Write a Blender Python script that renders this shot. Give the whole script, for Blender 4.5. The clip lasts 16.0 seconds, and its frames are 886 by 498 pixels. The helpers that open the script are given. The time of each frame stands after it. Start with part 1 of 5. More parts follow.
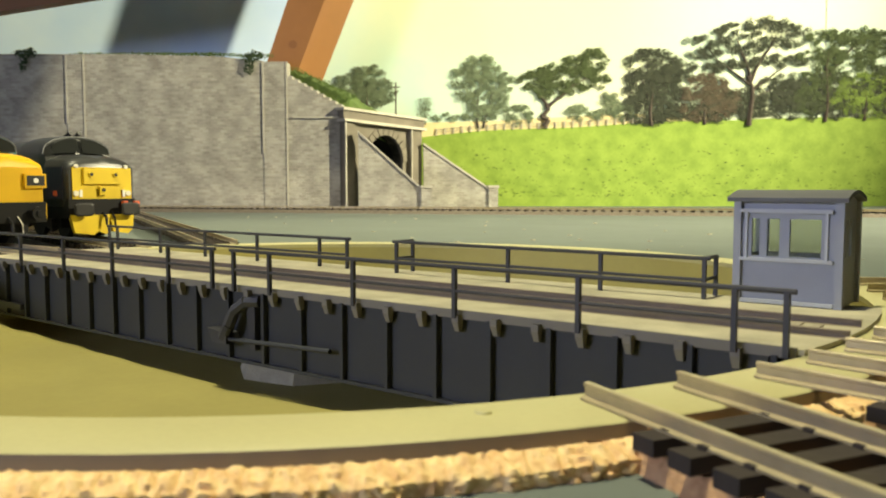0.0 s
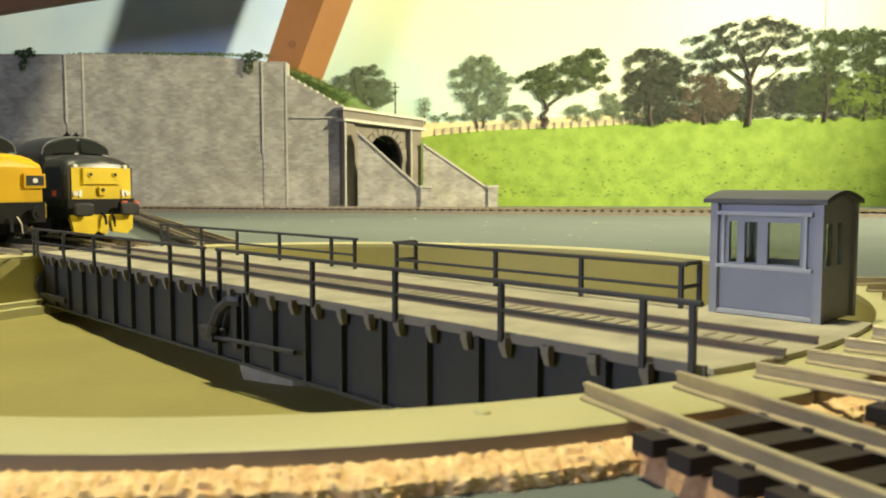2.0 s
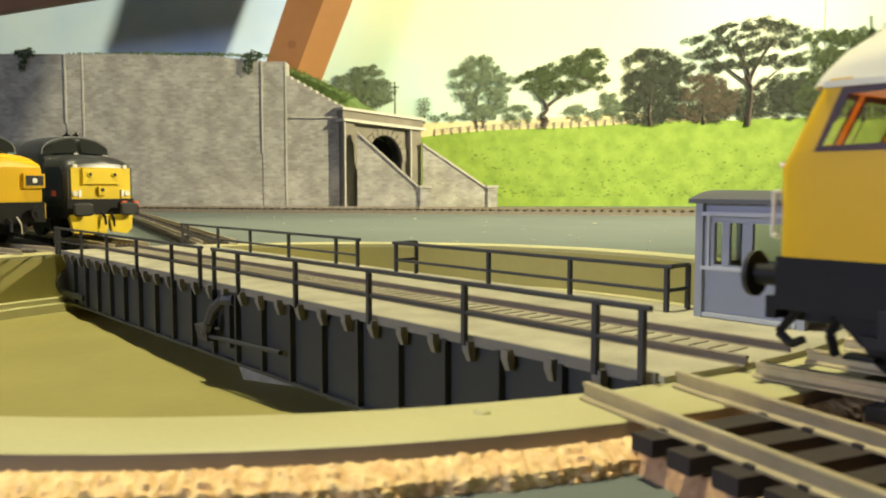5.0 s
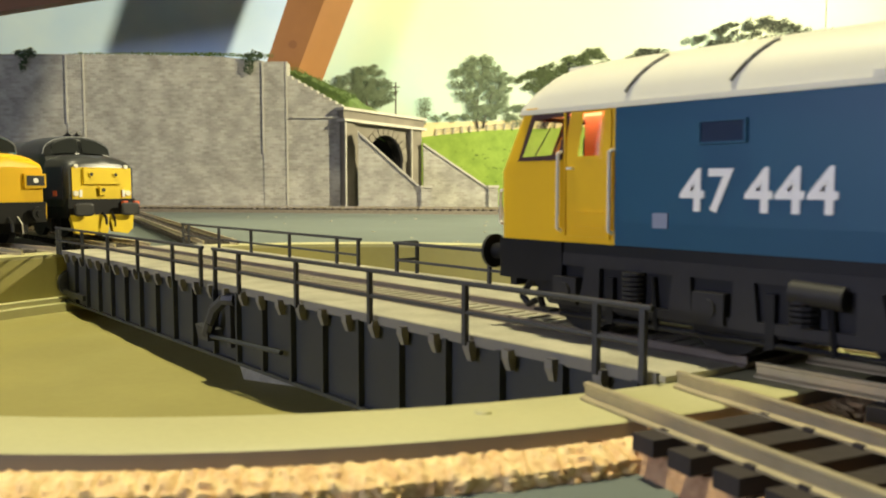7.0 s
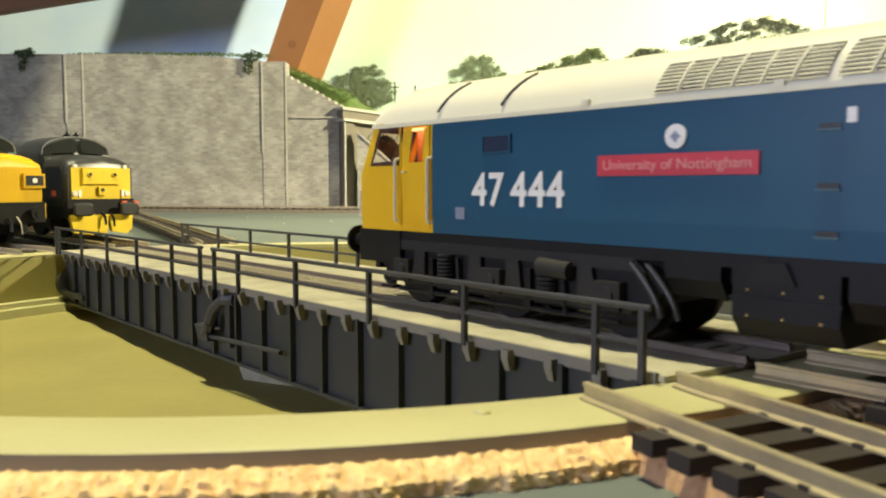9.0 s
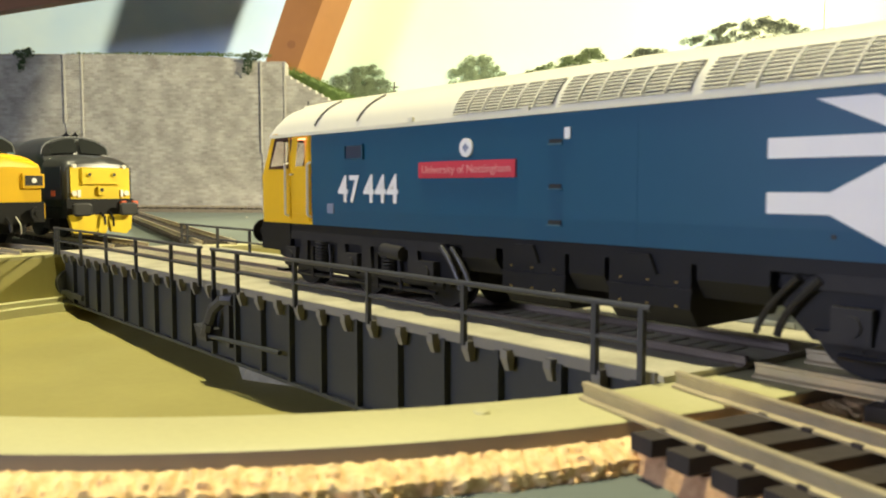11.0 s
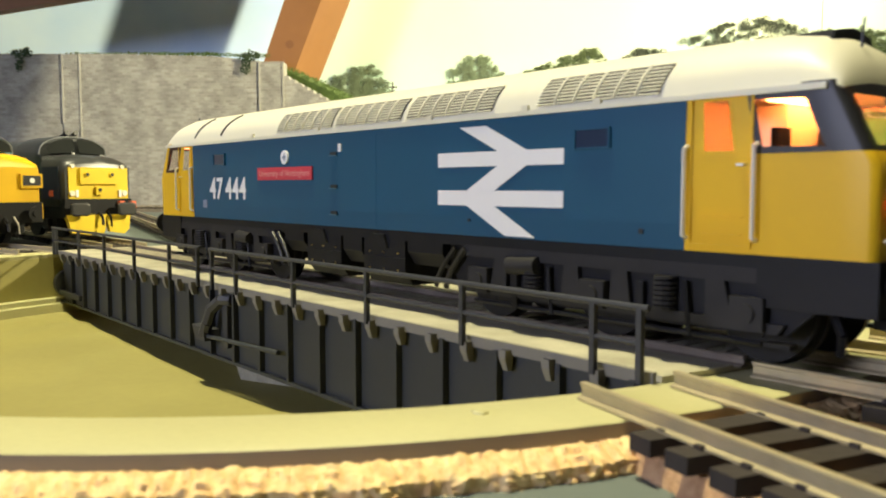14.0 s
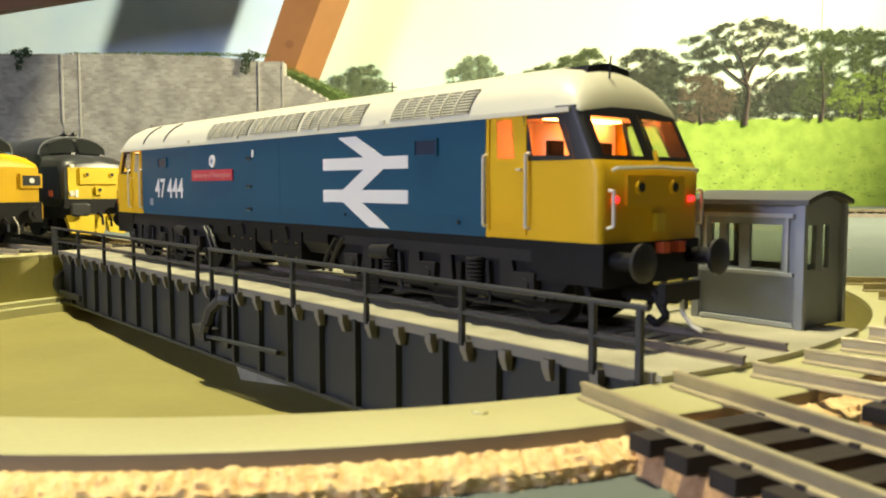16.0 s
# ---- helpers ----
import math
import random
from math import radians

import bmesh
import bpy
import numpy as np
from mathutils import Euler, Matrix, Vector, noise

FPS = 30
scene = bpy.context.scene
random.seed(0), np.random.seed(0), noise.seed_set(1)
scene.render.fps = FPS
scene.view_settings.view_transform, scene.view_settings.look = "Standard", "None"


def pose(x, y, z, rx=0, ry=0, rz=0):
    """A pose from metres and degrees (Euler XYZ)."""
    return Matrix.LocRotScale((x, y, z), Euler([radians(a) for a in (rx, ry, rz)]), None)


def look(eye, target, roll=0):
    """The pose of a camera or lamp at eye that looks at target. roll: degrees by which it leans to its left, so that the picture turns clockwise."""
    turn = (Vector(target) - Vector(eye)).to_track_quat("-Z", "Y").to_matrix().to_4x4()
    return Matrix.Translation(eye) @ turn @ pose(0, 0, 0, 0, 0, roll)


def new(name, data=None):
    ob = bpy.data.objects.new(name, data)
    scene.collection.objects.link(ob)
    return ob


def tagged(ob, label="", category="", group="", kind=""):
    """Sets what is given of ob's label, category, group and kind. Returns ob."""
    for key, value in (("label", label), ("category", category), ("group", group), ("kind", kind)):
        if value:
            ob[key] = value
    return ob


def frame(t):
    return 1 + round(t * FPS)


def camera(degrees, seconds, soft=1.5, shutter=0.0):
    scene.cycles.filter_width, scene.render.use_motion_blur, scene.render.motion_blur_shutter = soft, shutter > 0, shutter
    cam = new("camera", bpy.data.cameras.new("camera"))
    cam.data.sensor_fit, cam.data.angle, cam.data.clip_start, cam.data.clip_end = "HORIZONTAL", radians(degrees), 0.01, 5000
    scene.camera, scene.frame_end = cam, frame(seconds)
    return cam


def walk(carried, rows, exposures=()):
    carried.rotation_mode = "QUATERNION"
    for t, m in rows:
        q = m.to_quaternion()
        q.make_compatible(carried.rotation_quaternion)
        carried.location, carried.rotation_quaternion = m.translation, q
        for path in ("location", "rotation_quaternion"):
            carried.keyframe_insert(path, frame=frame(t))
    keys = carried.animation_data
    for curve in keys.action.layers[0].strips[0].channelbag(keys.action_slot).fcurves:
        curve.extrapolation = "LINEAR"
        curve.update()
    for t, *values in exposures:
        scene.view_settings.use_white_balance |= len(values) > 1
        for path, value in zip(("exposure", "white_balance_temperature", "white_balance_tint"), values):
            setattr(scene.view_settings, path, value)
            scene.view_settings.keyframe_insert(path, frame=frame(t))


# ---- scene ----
# A model railway in a loft: a turntable pit with its bridge, engines on the spokes, a retaining
# wall with a tunnel mouth and a printed landscape behind. 1:76 scale, so all sizes are small.

# ---- camera ----
LENS = 56.14
cam = camera(LENS, 16.0, soft=1.9, shutter=0.5)
cam.data.dof.use_dof, cam.data.dof.focus_distance, cam.data.dof.aperture_fstop = True, 0.28, 60
EYE = (0.20024, -0.12504, 0.02585)
SCENERY = pose(EYE[0], EYE[1], 0, 0, 0, 50.385)   # x along the back of the layout, y away from the front edge
PAN = ((0, 0), (2, -0.04), (4.2, -0.098), (5.2, -0.05), (6.4, 0), (8, -0.04), (9.2, -0.06),
       (11.4, -0.117), (12.5, -0.156), (14, -0.214), (16, -0.234))
walk(cam, [(t, pose(*EYE, 85.69, 0, 50.385 + a)) for t, a in PAN],
     exposures=[(0, 0.17), (7.0, 0.20), (9.0, 0.40), (11.3, 0.52), (16, 0.52)])

# ---- light ----
world = bpy.data.worlds.new("loft_daylight")
scene.world = world
world.use_nodes = True
wn = world.node_tree.nodes
sky = wn.new("ShaderNodeTexSky")
sky.sky_type, sky.sun_disc = "NISHITA", False
sky.sun_elevation, sky.sun_rotation = radians(50), radians(40)
wn["Background"].inputs["Strength"].default_value = 0.08
world.node_tree.links.new(sky.outputs["Color"], wn["Background"].inputs["Color"])


def area_lamp(name, at, to, sx, sy, watts, colour):
    data = bpy.data.lights.new(name, "AREA")
    data.shape, data.size, data.size_y, data.energy, data.color = "RECTANGLE", sx, sy, watts, colour
    ob = new(name, data)
    ob.matrix_world = look(at, to)
    return ob


def spot_lamp(name, at, to, watts, colour, size, cone, blend):
    data = bpy.data.lights.new(name, "SPOT")
    data.energy, data.color, data.shadow_soft_size = watts, colour, size
    data.spot_size, data.spot_blend = radians(cone), blend
    ob = new(name, data)
    ob.matrix_world = look(at, to)
    return ob


# the downlight under the loft's ridge and the roof window behind the camera
spot_lamp("downlight", (-0.01, -0.11, 1.15), (0.08, 0.0, 0), 63, (0.98, 0.90, 0.55), 0.04, 74, 0.5)
area_lamp("roof_window_glow", (-0.25, -1.45, 0.36), (-0.1, 0.1, 0.02), 0.7, 0.3, 15.5, (0.66, 0.69, 0.94))
# light from the right; this unseen spot is added, coned to miss the bridge
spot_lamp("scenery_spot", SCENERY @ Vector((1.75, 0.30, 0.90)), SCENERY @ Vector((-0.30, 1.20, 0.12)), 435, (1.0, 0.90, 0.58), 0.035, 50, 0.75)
# added fill without a known source, to lift the shadows on the portal
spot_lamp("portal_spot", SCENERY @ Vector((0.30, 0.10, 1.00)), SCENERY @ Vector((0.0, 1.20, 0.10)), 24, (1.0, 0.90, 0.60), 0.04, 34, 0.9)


# ---- materials ----
def material(name, colour, rough=0.6, metal=0.0, vary=0.15, grain=900.0, stain=60.0, bump=0.0, vary_by="noise",
             coat=0.0, second=None, spec=0.5):
    """Colour with fine grain and broad stains; vary: how far the value swings; second: the colour of the stains."""
    m = bpy.data.materials.new(name)
    m.use_nodes = True
    nt = m.node_tree
    n, l = nt.nodes, nt.links
    b = n["Principled BSDF"]
    b.inputs["Roughness"].default_value, b.inputs["Metallic"].default_value = rough, metal
    b.inputs["Specular IOR Level"].default_value = spec
    b.inputs["Coat Weight"].default_value = coat
    co = n.new("ShaderNodeTexCoord")
    fine, broad = n.new("ShaderNodeTexNoise"), n.new("ShaderNodeTexNoise")
    for node, s, d in ((fine, grain, 3), (broad, stain, 4)):
        node.inputs["Scale"].default_value, node.inputs["Detail"].default_value = s, d
        l.new(co.outputs["Object"], node.inputs["Vector"])
    mix = n.new("ShaderNodeMix")
    mix.data_type = "RGBA"
    dark = [c * (1 - vary) for c in colour] if second is None else second
    light = [min(1, c * (1 + vary * 0.6)) for c in colour]
    mix.inputs["A"].default_value, mix.inputs["B"].default_value = (*dark, 1), (*light, 1)
    add = n.new("ShaderNodeMath")
    add.operation = "MULTIPLY_ADD"
    add.inputs[1].default_value = 0.45
    l.new(fine.outputs["Fac"], add.inputs[0])
    half = n.new("ShaderNodeMapRange")
    half.inputs["From Min"].default_value, half.inputs["From Max"].default_value = 0.3, 0.7
    half.inputs["To Max"].default_value = 0.55
    l.new(broad.outputs["Fac"], half.inputs["Value"])
    l.new(half.outputs["Result"], add.inputs[2])
    l.new(add.outputs["Value"], mix.inputs["Factor"])
    out = mix.outputs["Result"]
    if vary_by != "noise":
        info = n.new("ShaderNodeObjectInfo" if vary_by == "object" else "ShaderNodeNewGeometry")
        hsv = n.new("ShaderNodeHueSaturation")
        rng = n.new("ShaderNodeMapRange")
        rng.inputs["To Min"].default_value, rng.inputs["To Max"].default_value = 0.6, 1.4
        l.new(info.outputs["Random" if vary_by == "object" else "Random Per Island"], rng.inputs["Value"])
        l.new(rng.outputs["Result"], hsv.inputs["Value"])
        l.new(out, hsv.inputs["Color"])
        out = hsv.outputs["Color"]
    l.new(out, b.inputs["Base Color"])
    if bump:
        bp = n.new("ShaderNodeBump")
        bp.inputs["Distance"].default_value = bump
        bp.inputs["Strength"].default_value = 0.6
        l.new(fine.outputs["Fac"], bp.inputs["Height"])
        l.new(bp.outputs["Normal"], b.inputs["Normal"])
    return m


def glow(name, colour, strength):
    m = bpy.data.materials.new(name)
    m.use_nodes = True
    b = m.node_tree.nodes["Principled BSDF"]
    b.inputs["Base Color"].default_value = (*colour, 1)
    b.inputs["Emission Color"].default_value = (*colour, 1)
    b.inputs["Emission Strength"].default_value = strength
    return m


def clear_glass(name, tint, rough=0.03):
    m = bpy.data.materials.new(name)
    m.use_nodes = True
    n, l = m.node_tree.nodes, m.node_tree.links
    n.remove(n["Principled BSDF"])
    see, gloss, mix = (n.new("ShaderNode" + k) for k in ("BsdfTransparent", "BsdfGlossy", "MixShader"))
    see.inputs["Color"].default_value = (*tint, 1)
    gloss.inputs["Roughness"].default_value = rough
    mix.inputs["Fac"].default_value = 0.05
    l.new(see.outputs["BSDF"], mix.inputs[1])
    l.new(gloss.outputs["BSDF"], mix.inputs[2])
    l.new(mix.outputs["Shader"], n["Material Output"].inputs["Surface"])
    return m


def masonry(name, colour, mortar, course, length, rough=0.9, patchy=0.35, bump=0.0006):
    """Coursed stone, courses along x and z of the object's space."""
    m = material(name, colour, rough, vary=patchy, grain=700, stain=38, bump=0)
    n, l = m.node_tree.nodes, m.node_tree.links
    b = n["Principled BSDF"]
    co = n.new("ShaderNodeTexCoord")
    sep, com = n.new("ShaderNodeSeparateXYZ"), n.new("ShaderNodeCombineXYZ")
    l.new(co.outputs["Object"], sep.inputs["Vector"])
    add = n.new("ShaderNodeMath")
    l.new(sep.outputs["X"], add.inputs[0])
    l.new(sep.outputs["Y"], add.inputs[1])
    l.new(add.outputs["Value"], com.inputs["X"])
    l.new(sep.outputs["Z"], com.inputs["Y"])
    br = n.new("ShaderNodeTexBrick")
    br.inputs["Scale"].default_value = 1.0
    br.inputs["Brick Width"].default_value, br.inputs["Row Height"].default_value = length, course
    br.inputs["Mortar Size"].default_value, br.inputs["Mortar Smooth"].default_value = course * 0.09, 0.4
    br.inputs["Color1"].default_value, br.inputs["Color2"].default_value = (1, 1, 1, 1), (0.72, 0.70, 0.70, 1)
    br.inputs["Mortar"].default_value = (*mortar, 1)
    l.new(com.outputs["Vector"], br.inputs["Vector"])
    old = b.inputs["Base Color"].links[0].from_socket
    mul = n.new("ShaderNodeMix")
    mul.data_type, mul.blend_type = "RGBA", "MULTIPLY"
    mul.inputs["Factor"].default_value = 1
    l.new(old, mul.inputs["A"])
    l.new(br.outputs["Color"], mul.inputs["B"])
    l.new(mul.outputs["Result"], b.inputs["Base Color"])
    bp = n.new("ShaderNodeBump")
    bp.inputs["Distance"].default_value, bp.invert = bump, True
    l.new(br.outputs["Fac"], bp.inputs["Height"])
    l.new(bp.outputs["Normal"], b.inputs["Normal"])
    return m


GREY_BOARD = material("grey_painted_board", (0.128, 0.155, 0.147), 0.8, vary=0.16, grain=260, stain=14, bump=0.0002)
RIM = material("olive_cream_plastic", (0.50, 0.475, 0.25), 0.55, vary=0.15, grain=900, stain=25, bump=0.00004)
RIM_SIDE = material("brown_plastic_edge", (0.27, 0.22, 0.16), 0.6, vary=0.15, grain=500, stain=40)
PIT = material("olive_pit_lining", (0.345, 0.31, 0.104), 0.6, vary=0.16, grain=400, stain=26, bump=0.00003)
CORK = material("cork_sheet", (0.97, 0.70, 0.38), 0.95, vary=0.25, grain=1300, stain=520, bump=0.0006, second=(0.62, 0.33, 0.14))
CORK_BROWN = material("trodden_brown_cork", (0.52, 0.34, 0.18), 0.95, vary=0.3, grain=1300, stain=420, bump=0.0006, second=(0.30, 0.15, 0.07))
STEEL = material("rail_steel", (0.47, 0.40, 0.25), 0.40, 0.35, vary=0.25, grain=700, stain=120)
SLEEPER = material("dark_sleeper_plastic", (0.034, 0.026, 0.023), 0.85, vary=0.35, grain=900, stain=120, bump=0.0001)
BALLAST = material("stone_ballast", (0.17, 0.145, 0.115), 0.95, vary=0.45, grain=900, stain=200, bump=0.0008)
DECK = material("speckled_stone_grey_deck", (0.43, 0.405, 0.30), 0.85, vary=0.42, grain=1500, stain=90, bump=0.00012)
RUST_RAIL = material("brown_bridge_rail", (0.20, 0.165, 0.13), 0.6, 0.1, vary=0.25, grain=700, stain=120)
WALKWAY = material("brown_grey_deck_timber", (0.36, 0.33, 0.25), 0.85, vary=0.25, grain=900, stain=90)
GIRDER = material("grey_green_girder_paint", (0.026, 0.030, 0.034), 0.6, vary=0.2, grain=700, stain=70, bump=0.00004)
LUG = material("grey_plastic_lug", (0.19, 0.18, 0.155), 0.7, vary=0.12)
RAILING = material("dark_grey_railing_plastic", (0.034, 0.036, 0.044), 0.5, vary=0.2)
HUT_GREY = material("blue_grey_hut_paint", (0.30, 0.325, 0.385), 0.5, vary=0.10, grain=700, stain=60)
HUT_ROOF = material("dark_slate_roof_paint", (0.10, 0.105, 0.12), 0.6, vary=0.2)
HUT_GLASS = clear_glass("hut_glazing", (0.86, 0.88, 0.82))
# ---- builders ----
def add_box(bm, x0, x1, y0, y1, z0, z1):
    v = [bm.verts.new(p) for p in ((x0, y0, z0), (x1, y0, z0), (x1, y1, z0), (x0, y1, z0),
                                   (x0, y0, z1), (x1, y0, z1), (x1, y1, z1), (x0, y1, z1))]
    for f in ((3, 2, 1, 0), (4, 5, 6, 7), (0, 1, 5, 4), (1, 2, 6, 5), (2, 3, 7, 6), (3, 0, 4, 7)):
        bm.faces.new([v[i] for i in f])


def add_rod(bm, a, b, r, n=8, r2=None):
    a, b = Vector(a), Vector(b)
    q = (b - a).to_track_quat("Z", "Y")
    rings = []
    for p, rr in ((a, r), (b, r if r2 is None else r2)):
        rings.append([bm.verts.new(p + q @ Vector((rr * math.cos(2 * math.pi * i / n), rr * math.sin(2 * math.pi * i / n), 0))) for i in range(n)])
    for i in range(n):
        bm.faces.new((rings[0][i], rings[0][(i + 1) % n], rings[1][(i + 1) % n], rings[1][i]))
    bm.faces.new(rings[0][::-1])
    bm.faces.new(rings[1])


def add_pipe(bm, pts, r, n=7):
    for a, b in zip(pts, pts[1:]):
        add_rod(bm, a, b, r, n)


def add_prism(bm, outline, a, b, axis="y"):
    """A closed outline swept from a to b along an axis. Outline: (x, z) for y, (y, z) for x, (x, y) for z."""
    put = {"y": lambda p, s: (p[0], s, p[1]), "x": lambda p, s: (s, p[0], p[1]), "z": lambda p, s: (p[0], p[1], s)}[axis]
    lo, hi = ([bm.verts.new(put(p, s)) for p in outline] for s in (a, b))
    k = len(outline)
    for i in range(k):
        bm.faces.new((lo[i], lo[(i + 1) % k], hi[(i + 1) % k], hi[i]))
    bm.faces.new(lo[::-1])
    bm.faces.new(hi)


def add_turn(bm, profile, n=96, a0=0.0, a1=360.0, closed=False):
    """A profile of (radius, z) turned about z."""
    whole = a1 - a0 >= 359.9
    cols = []
    for i in range(n if whole else n + 1):
        a = radians(a0 + (a1 - a0) * i / n)
        cols.append([bm.verts.new((r * math.cos(a), r * math.sin(a), z)) for r, z in profile])
    k = len(profile)
    for i in range(n):
        p, q = cols[i], cols[(i + 1) % len(cols)]
        for j in range(k if closed else k - 1):
            bm.faces.new((p[j], q[j], q[(j + 1) % k], p[(j + 1) % k]))


def add_loft(bm, rings, caps=True):
    rows = [[bm.verts.new(p) for p in ring] for ring in rings]
    k = len(rows[0])
    for p, q in zip(rows, rows[1:]):
        for i in range(k):
            bm.faces.new((p[i], p[(i + 1) % k], q[(i + 1) % k], q[i]))
    if caps:
        bm.faces.new(rows[0][::-1])
        bm.faces.new(rows[-1])


def mesh_of(name, bm, mat, bevel=0.0, smooth=False):
    if bevel:
        sharp = [e for e in bm.edges if len(e.link_faces) == 2 and e.calc_face_angle(0) > 0.6]
        bmesh.ops.bevel(bm, geom=sharp, offset=bevel, segments=1, affect="EDGES")
    bmesh.ops.recalc_face_normals(bm, faces=bm.faces)
    if smooth:
        for f in bm.faces:
            f.smooth = True
        for e in bm.edges:
            e.smooth = len(e.link_faces) == 2 and e.calc_face_angle(0) < 0.7
    me = bpy.data.meshes.new(name)
    bm.to_mesh(me)
    bm.free()
    me.materials.append(mat)
    return me


def part(name, bm, mat, parent=None, label="", bevel=0.0, smooth=False):
    ob = new(name, mesh_of(name, bm, mat, bevel, smooth))
    ob.parent = parent
    if label:
        ob["label"] = label
    return ob


def share(name, me, parent, m):
    ob = new(name, me)
    ob.parent, ob.matrix_basis = parent, m
    return ob


def thing(name, label, category, m=None, group="", kind=""):
    ob = new(name)
    ob.empty_display_size = 0.01
    if m is not None:
        ob.matrix_world = m
    return tagged(ob, label, category, group, kind)


def made(fn, *args):
    bm = bmesh.new()
    fn(bm, *args)
    return bm


PIVOT = (-0.011, 0.0, 0.0)
BASE = -0.006

# ---- large structure ----
bm = bmesh.new()
ring = [bm.verts.new((PIVOT[0] + 0.158 * math.cos(a), 0.158 * math.sin(a), BASE)) for a in (2 * math.pi * i / 96 for i in range(96))]
inward = SCENERY.inverted()


def reach(a):
    """How far the baseboard runs from the pivot in the direction a, up to the loft's walls."""
    p, w = inward @ Vector(PIVOT), inward.to_3x3() @ Vector((math.cos(a), math.sin(a), 0))
    gaps = [((2.255 if w.x > 0 else -1.355) - p.x) / w.x if abs(w.x) > 1e-6 else 9, ((1.355 if w.y > 0 else -1.855) - p.y) / w.y if abs(w.y) > 1e-6 else 9]
    return min(gaps)


outer = [bm.verts.new((PIVOT[0] + reach(a) * math.cos(a), reach(a) * math.sin(a), BASE)) for a in (2 * math.pi * i / 96 for i in range(96))]
for i in range(96):
    bm.faces.new((ring[i], outer[i], outer[(i + 1) % 96], ring[(i + 1) % 96]))
tagged(part("ground", bm, GREY_BOARD), "grey painted baseboard of the model railway", "baseboard", kind="structure")

crumbs = bmesh.new()
crumb_rnd = random.Random(21)
for _ in range(70):
    a, r = crumb_rnd.uniform(1.2, 3.0), crumb_rnd.uniform(0.2, 0.75)
    x, y, s = PIVOT[0] + r * math.cos(a), r * math.sin(a), crumb_rnd.uniform(0.0004, 0.0014)
    add_box(crumbs, x - s, x + s, y - s * 0.7, y + s * 0.7, BASE - 0.0001, BASE + s * 0.5)
tagged(part("crumbs", crumbs, DECK), "pale crumbs of scatter strewn on the baseboard", "crumbs", kind="stuff")

# turntable well
well = thing("turntable_well", "olive cream plastic turntable pit sunk in the baseboard", "turntable pit", pose(*PIVOT))
part("rim", made(add_turn, [(0.1472, -0.0026), (0.1470, -0.0012), (0.1474, -0.0010), (0.1596, -0.0010), (0.1600, -0.0013)], 160), RIM, well, smooth=True)
part("rim_edge", made(add_turn, [(0.1600, -0.0013), (0.1601, -0.0030), (0.1590, -0.0034)], 160), RIM_SIDE, well, "brown unpainted edge", smooth=True)
part("pit_wall", made(add_turn, [(0.1472, -0.0026), (0.1470, -0.0185)], 120), PIT, well, smooth=True)
part("ring_ledge", made(add_turn, [(0.1470, -0.0184), (0.1432, -0.0186), (0.1430, -0.0203), (0.1395, -0.0204), (0.1390, -0.0238)], 120), RIM, well, smooth=True)
# small raised disc standing in for a dent in the rim
bm = bmesh.new()
add_loft(bm, [[(0.1395 + r * math.cos(a), -0.0595 + 0.8 * r * math.sin(a), z) for a in [0.6283 * i for i in range(10)]] for r, z in ((0.0013, -0.0011), (0.0011, -0.0007), (0.0004, -0.0005))])
part("glue_blob", bm, RIM, well, smooth=True)
part("pit_floor", made(add_turn, [(0.1400 - 0.0035 * i, -0.0236 - 0.0049 * (i / 40) + 0.00035 * math.sin(i * 0.9) * (1 - i / 40)) for i in range(41)], 96), PIT, well, smooth=True)
part("pivot_block", made(add_turn, [(0.0, -0.0203), (0.0190, -0.0204), (0.0225, -0.0284)], 8), DECK, well, "pale grey pivot block")

# cork underlay with a torn, granular edge
def cork_row(bm, sections):
    """A skin over sections of equal length."""
    rows = [[bm.verts.new(p) for p in sec] for sec in sections]
    for p, q in zip(rows, rows[1:]):
        for i in range(len(p) - 1):
            bm.faces.new((p[i], p[i + 1], q[i + 1], q[i]))


def granule(p, size):
    """How far a cork granule stands out of the torn face at p: 0 in the crevices, 1 on its crown."""
    d, _ = noise.voronoi(Vector(p) / size)
    return min(1.0, max(0.0, (d[1] - d[0]) * 1.6))


bm = bmesh.new()
CORK_TOP = -0.0027
turns = [radians(-110 + 140 * i / 1500) for i in range(1500)] + [radians(30 + 220 * i / 300) for i in range(301)]
sections = []
for a in turns:
    ca, sa = math.cos(a), math.sin(a)
    wander = noise.noise((ca * 14, sa * 14, 0)) * 0.0008 + noise.noise((ca * 45, sa * 45, 3)) * 0.0006
    sec = []
    for k in range(16):
        f = k / 15
        r = 0.1590 + (0.0052 + wander) * min(1, f * 1.9)
        z = CORK_TOP if f < 0.2 else CORK_TOP + (BASE - 0.0006 - CORK_TOP) * ((f - 0.2) / 0.8) ** 1.25
        g = granule((r * ca, r * sa, z * 1.9), 0.0019) * 0.7 + granule((r * ca, r * sa, z * 1.9 + 0.1), 0.0010) * 0.3
        push = (g - 0.45) * 0.0009 * min(1, f * 2.2)
        sec.append((PIVOT[0] + (r + push) * ca, (r + push) * sa, z + (g - 0.7) * 0.0007))
    sections.append(sec)
cork_row(bm, sections)
tagged(part("cork_underlay", bm, CORK, smooth=True), "crumbly torn-edged cork sheet under the turntable rim", "cork sheet", kind="structure")


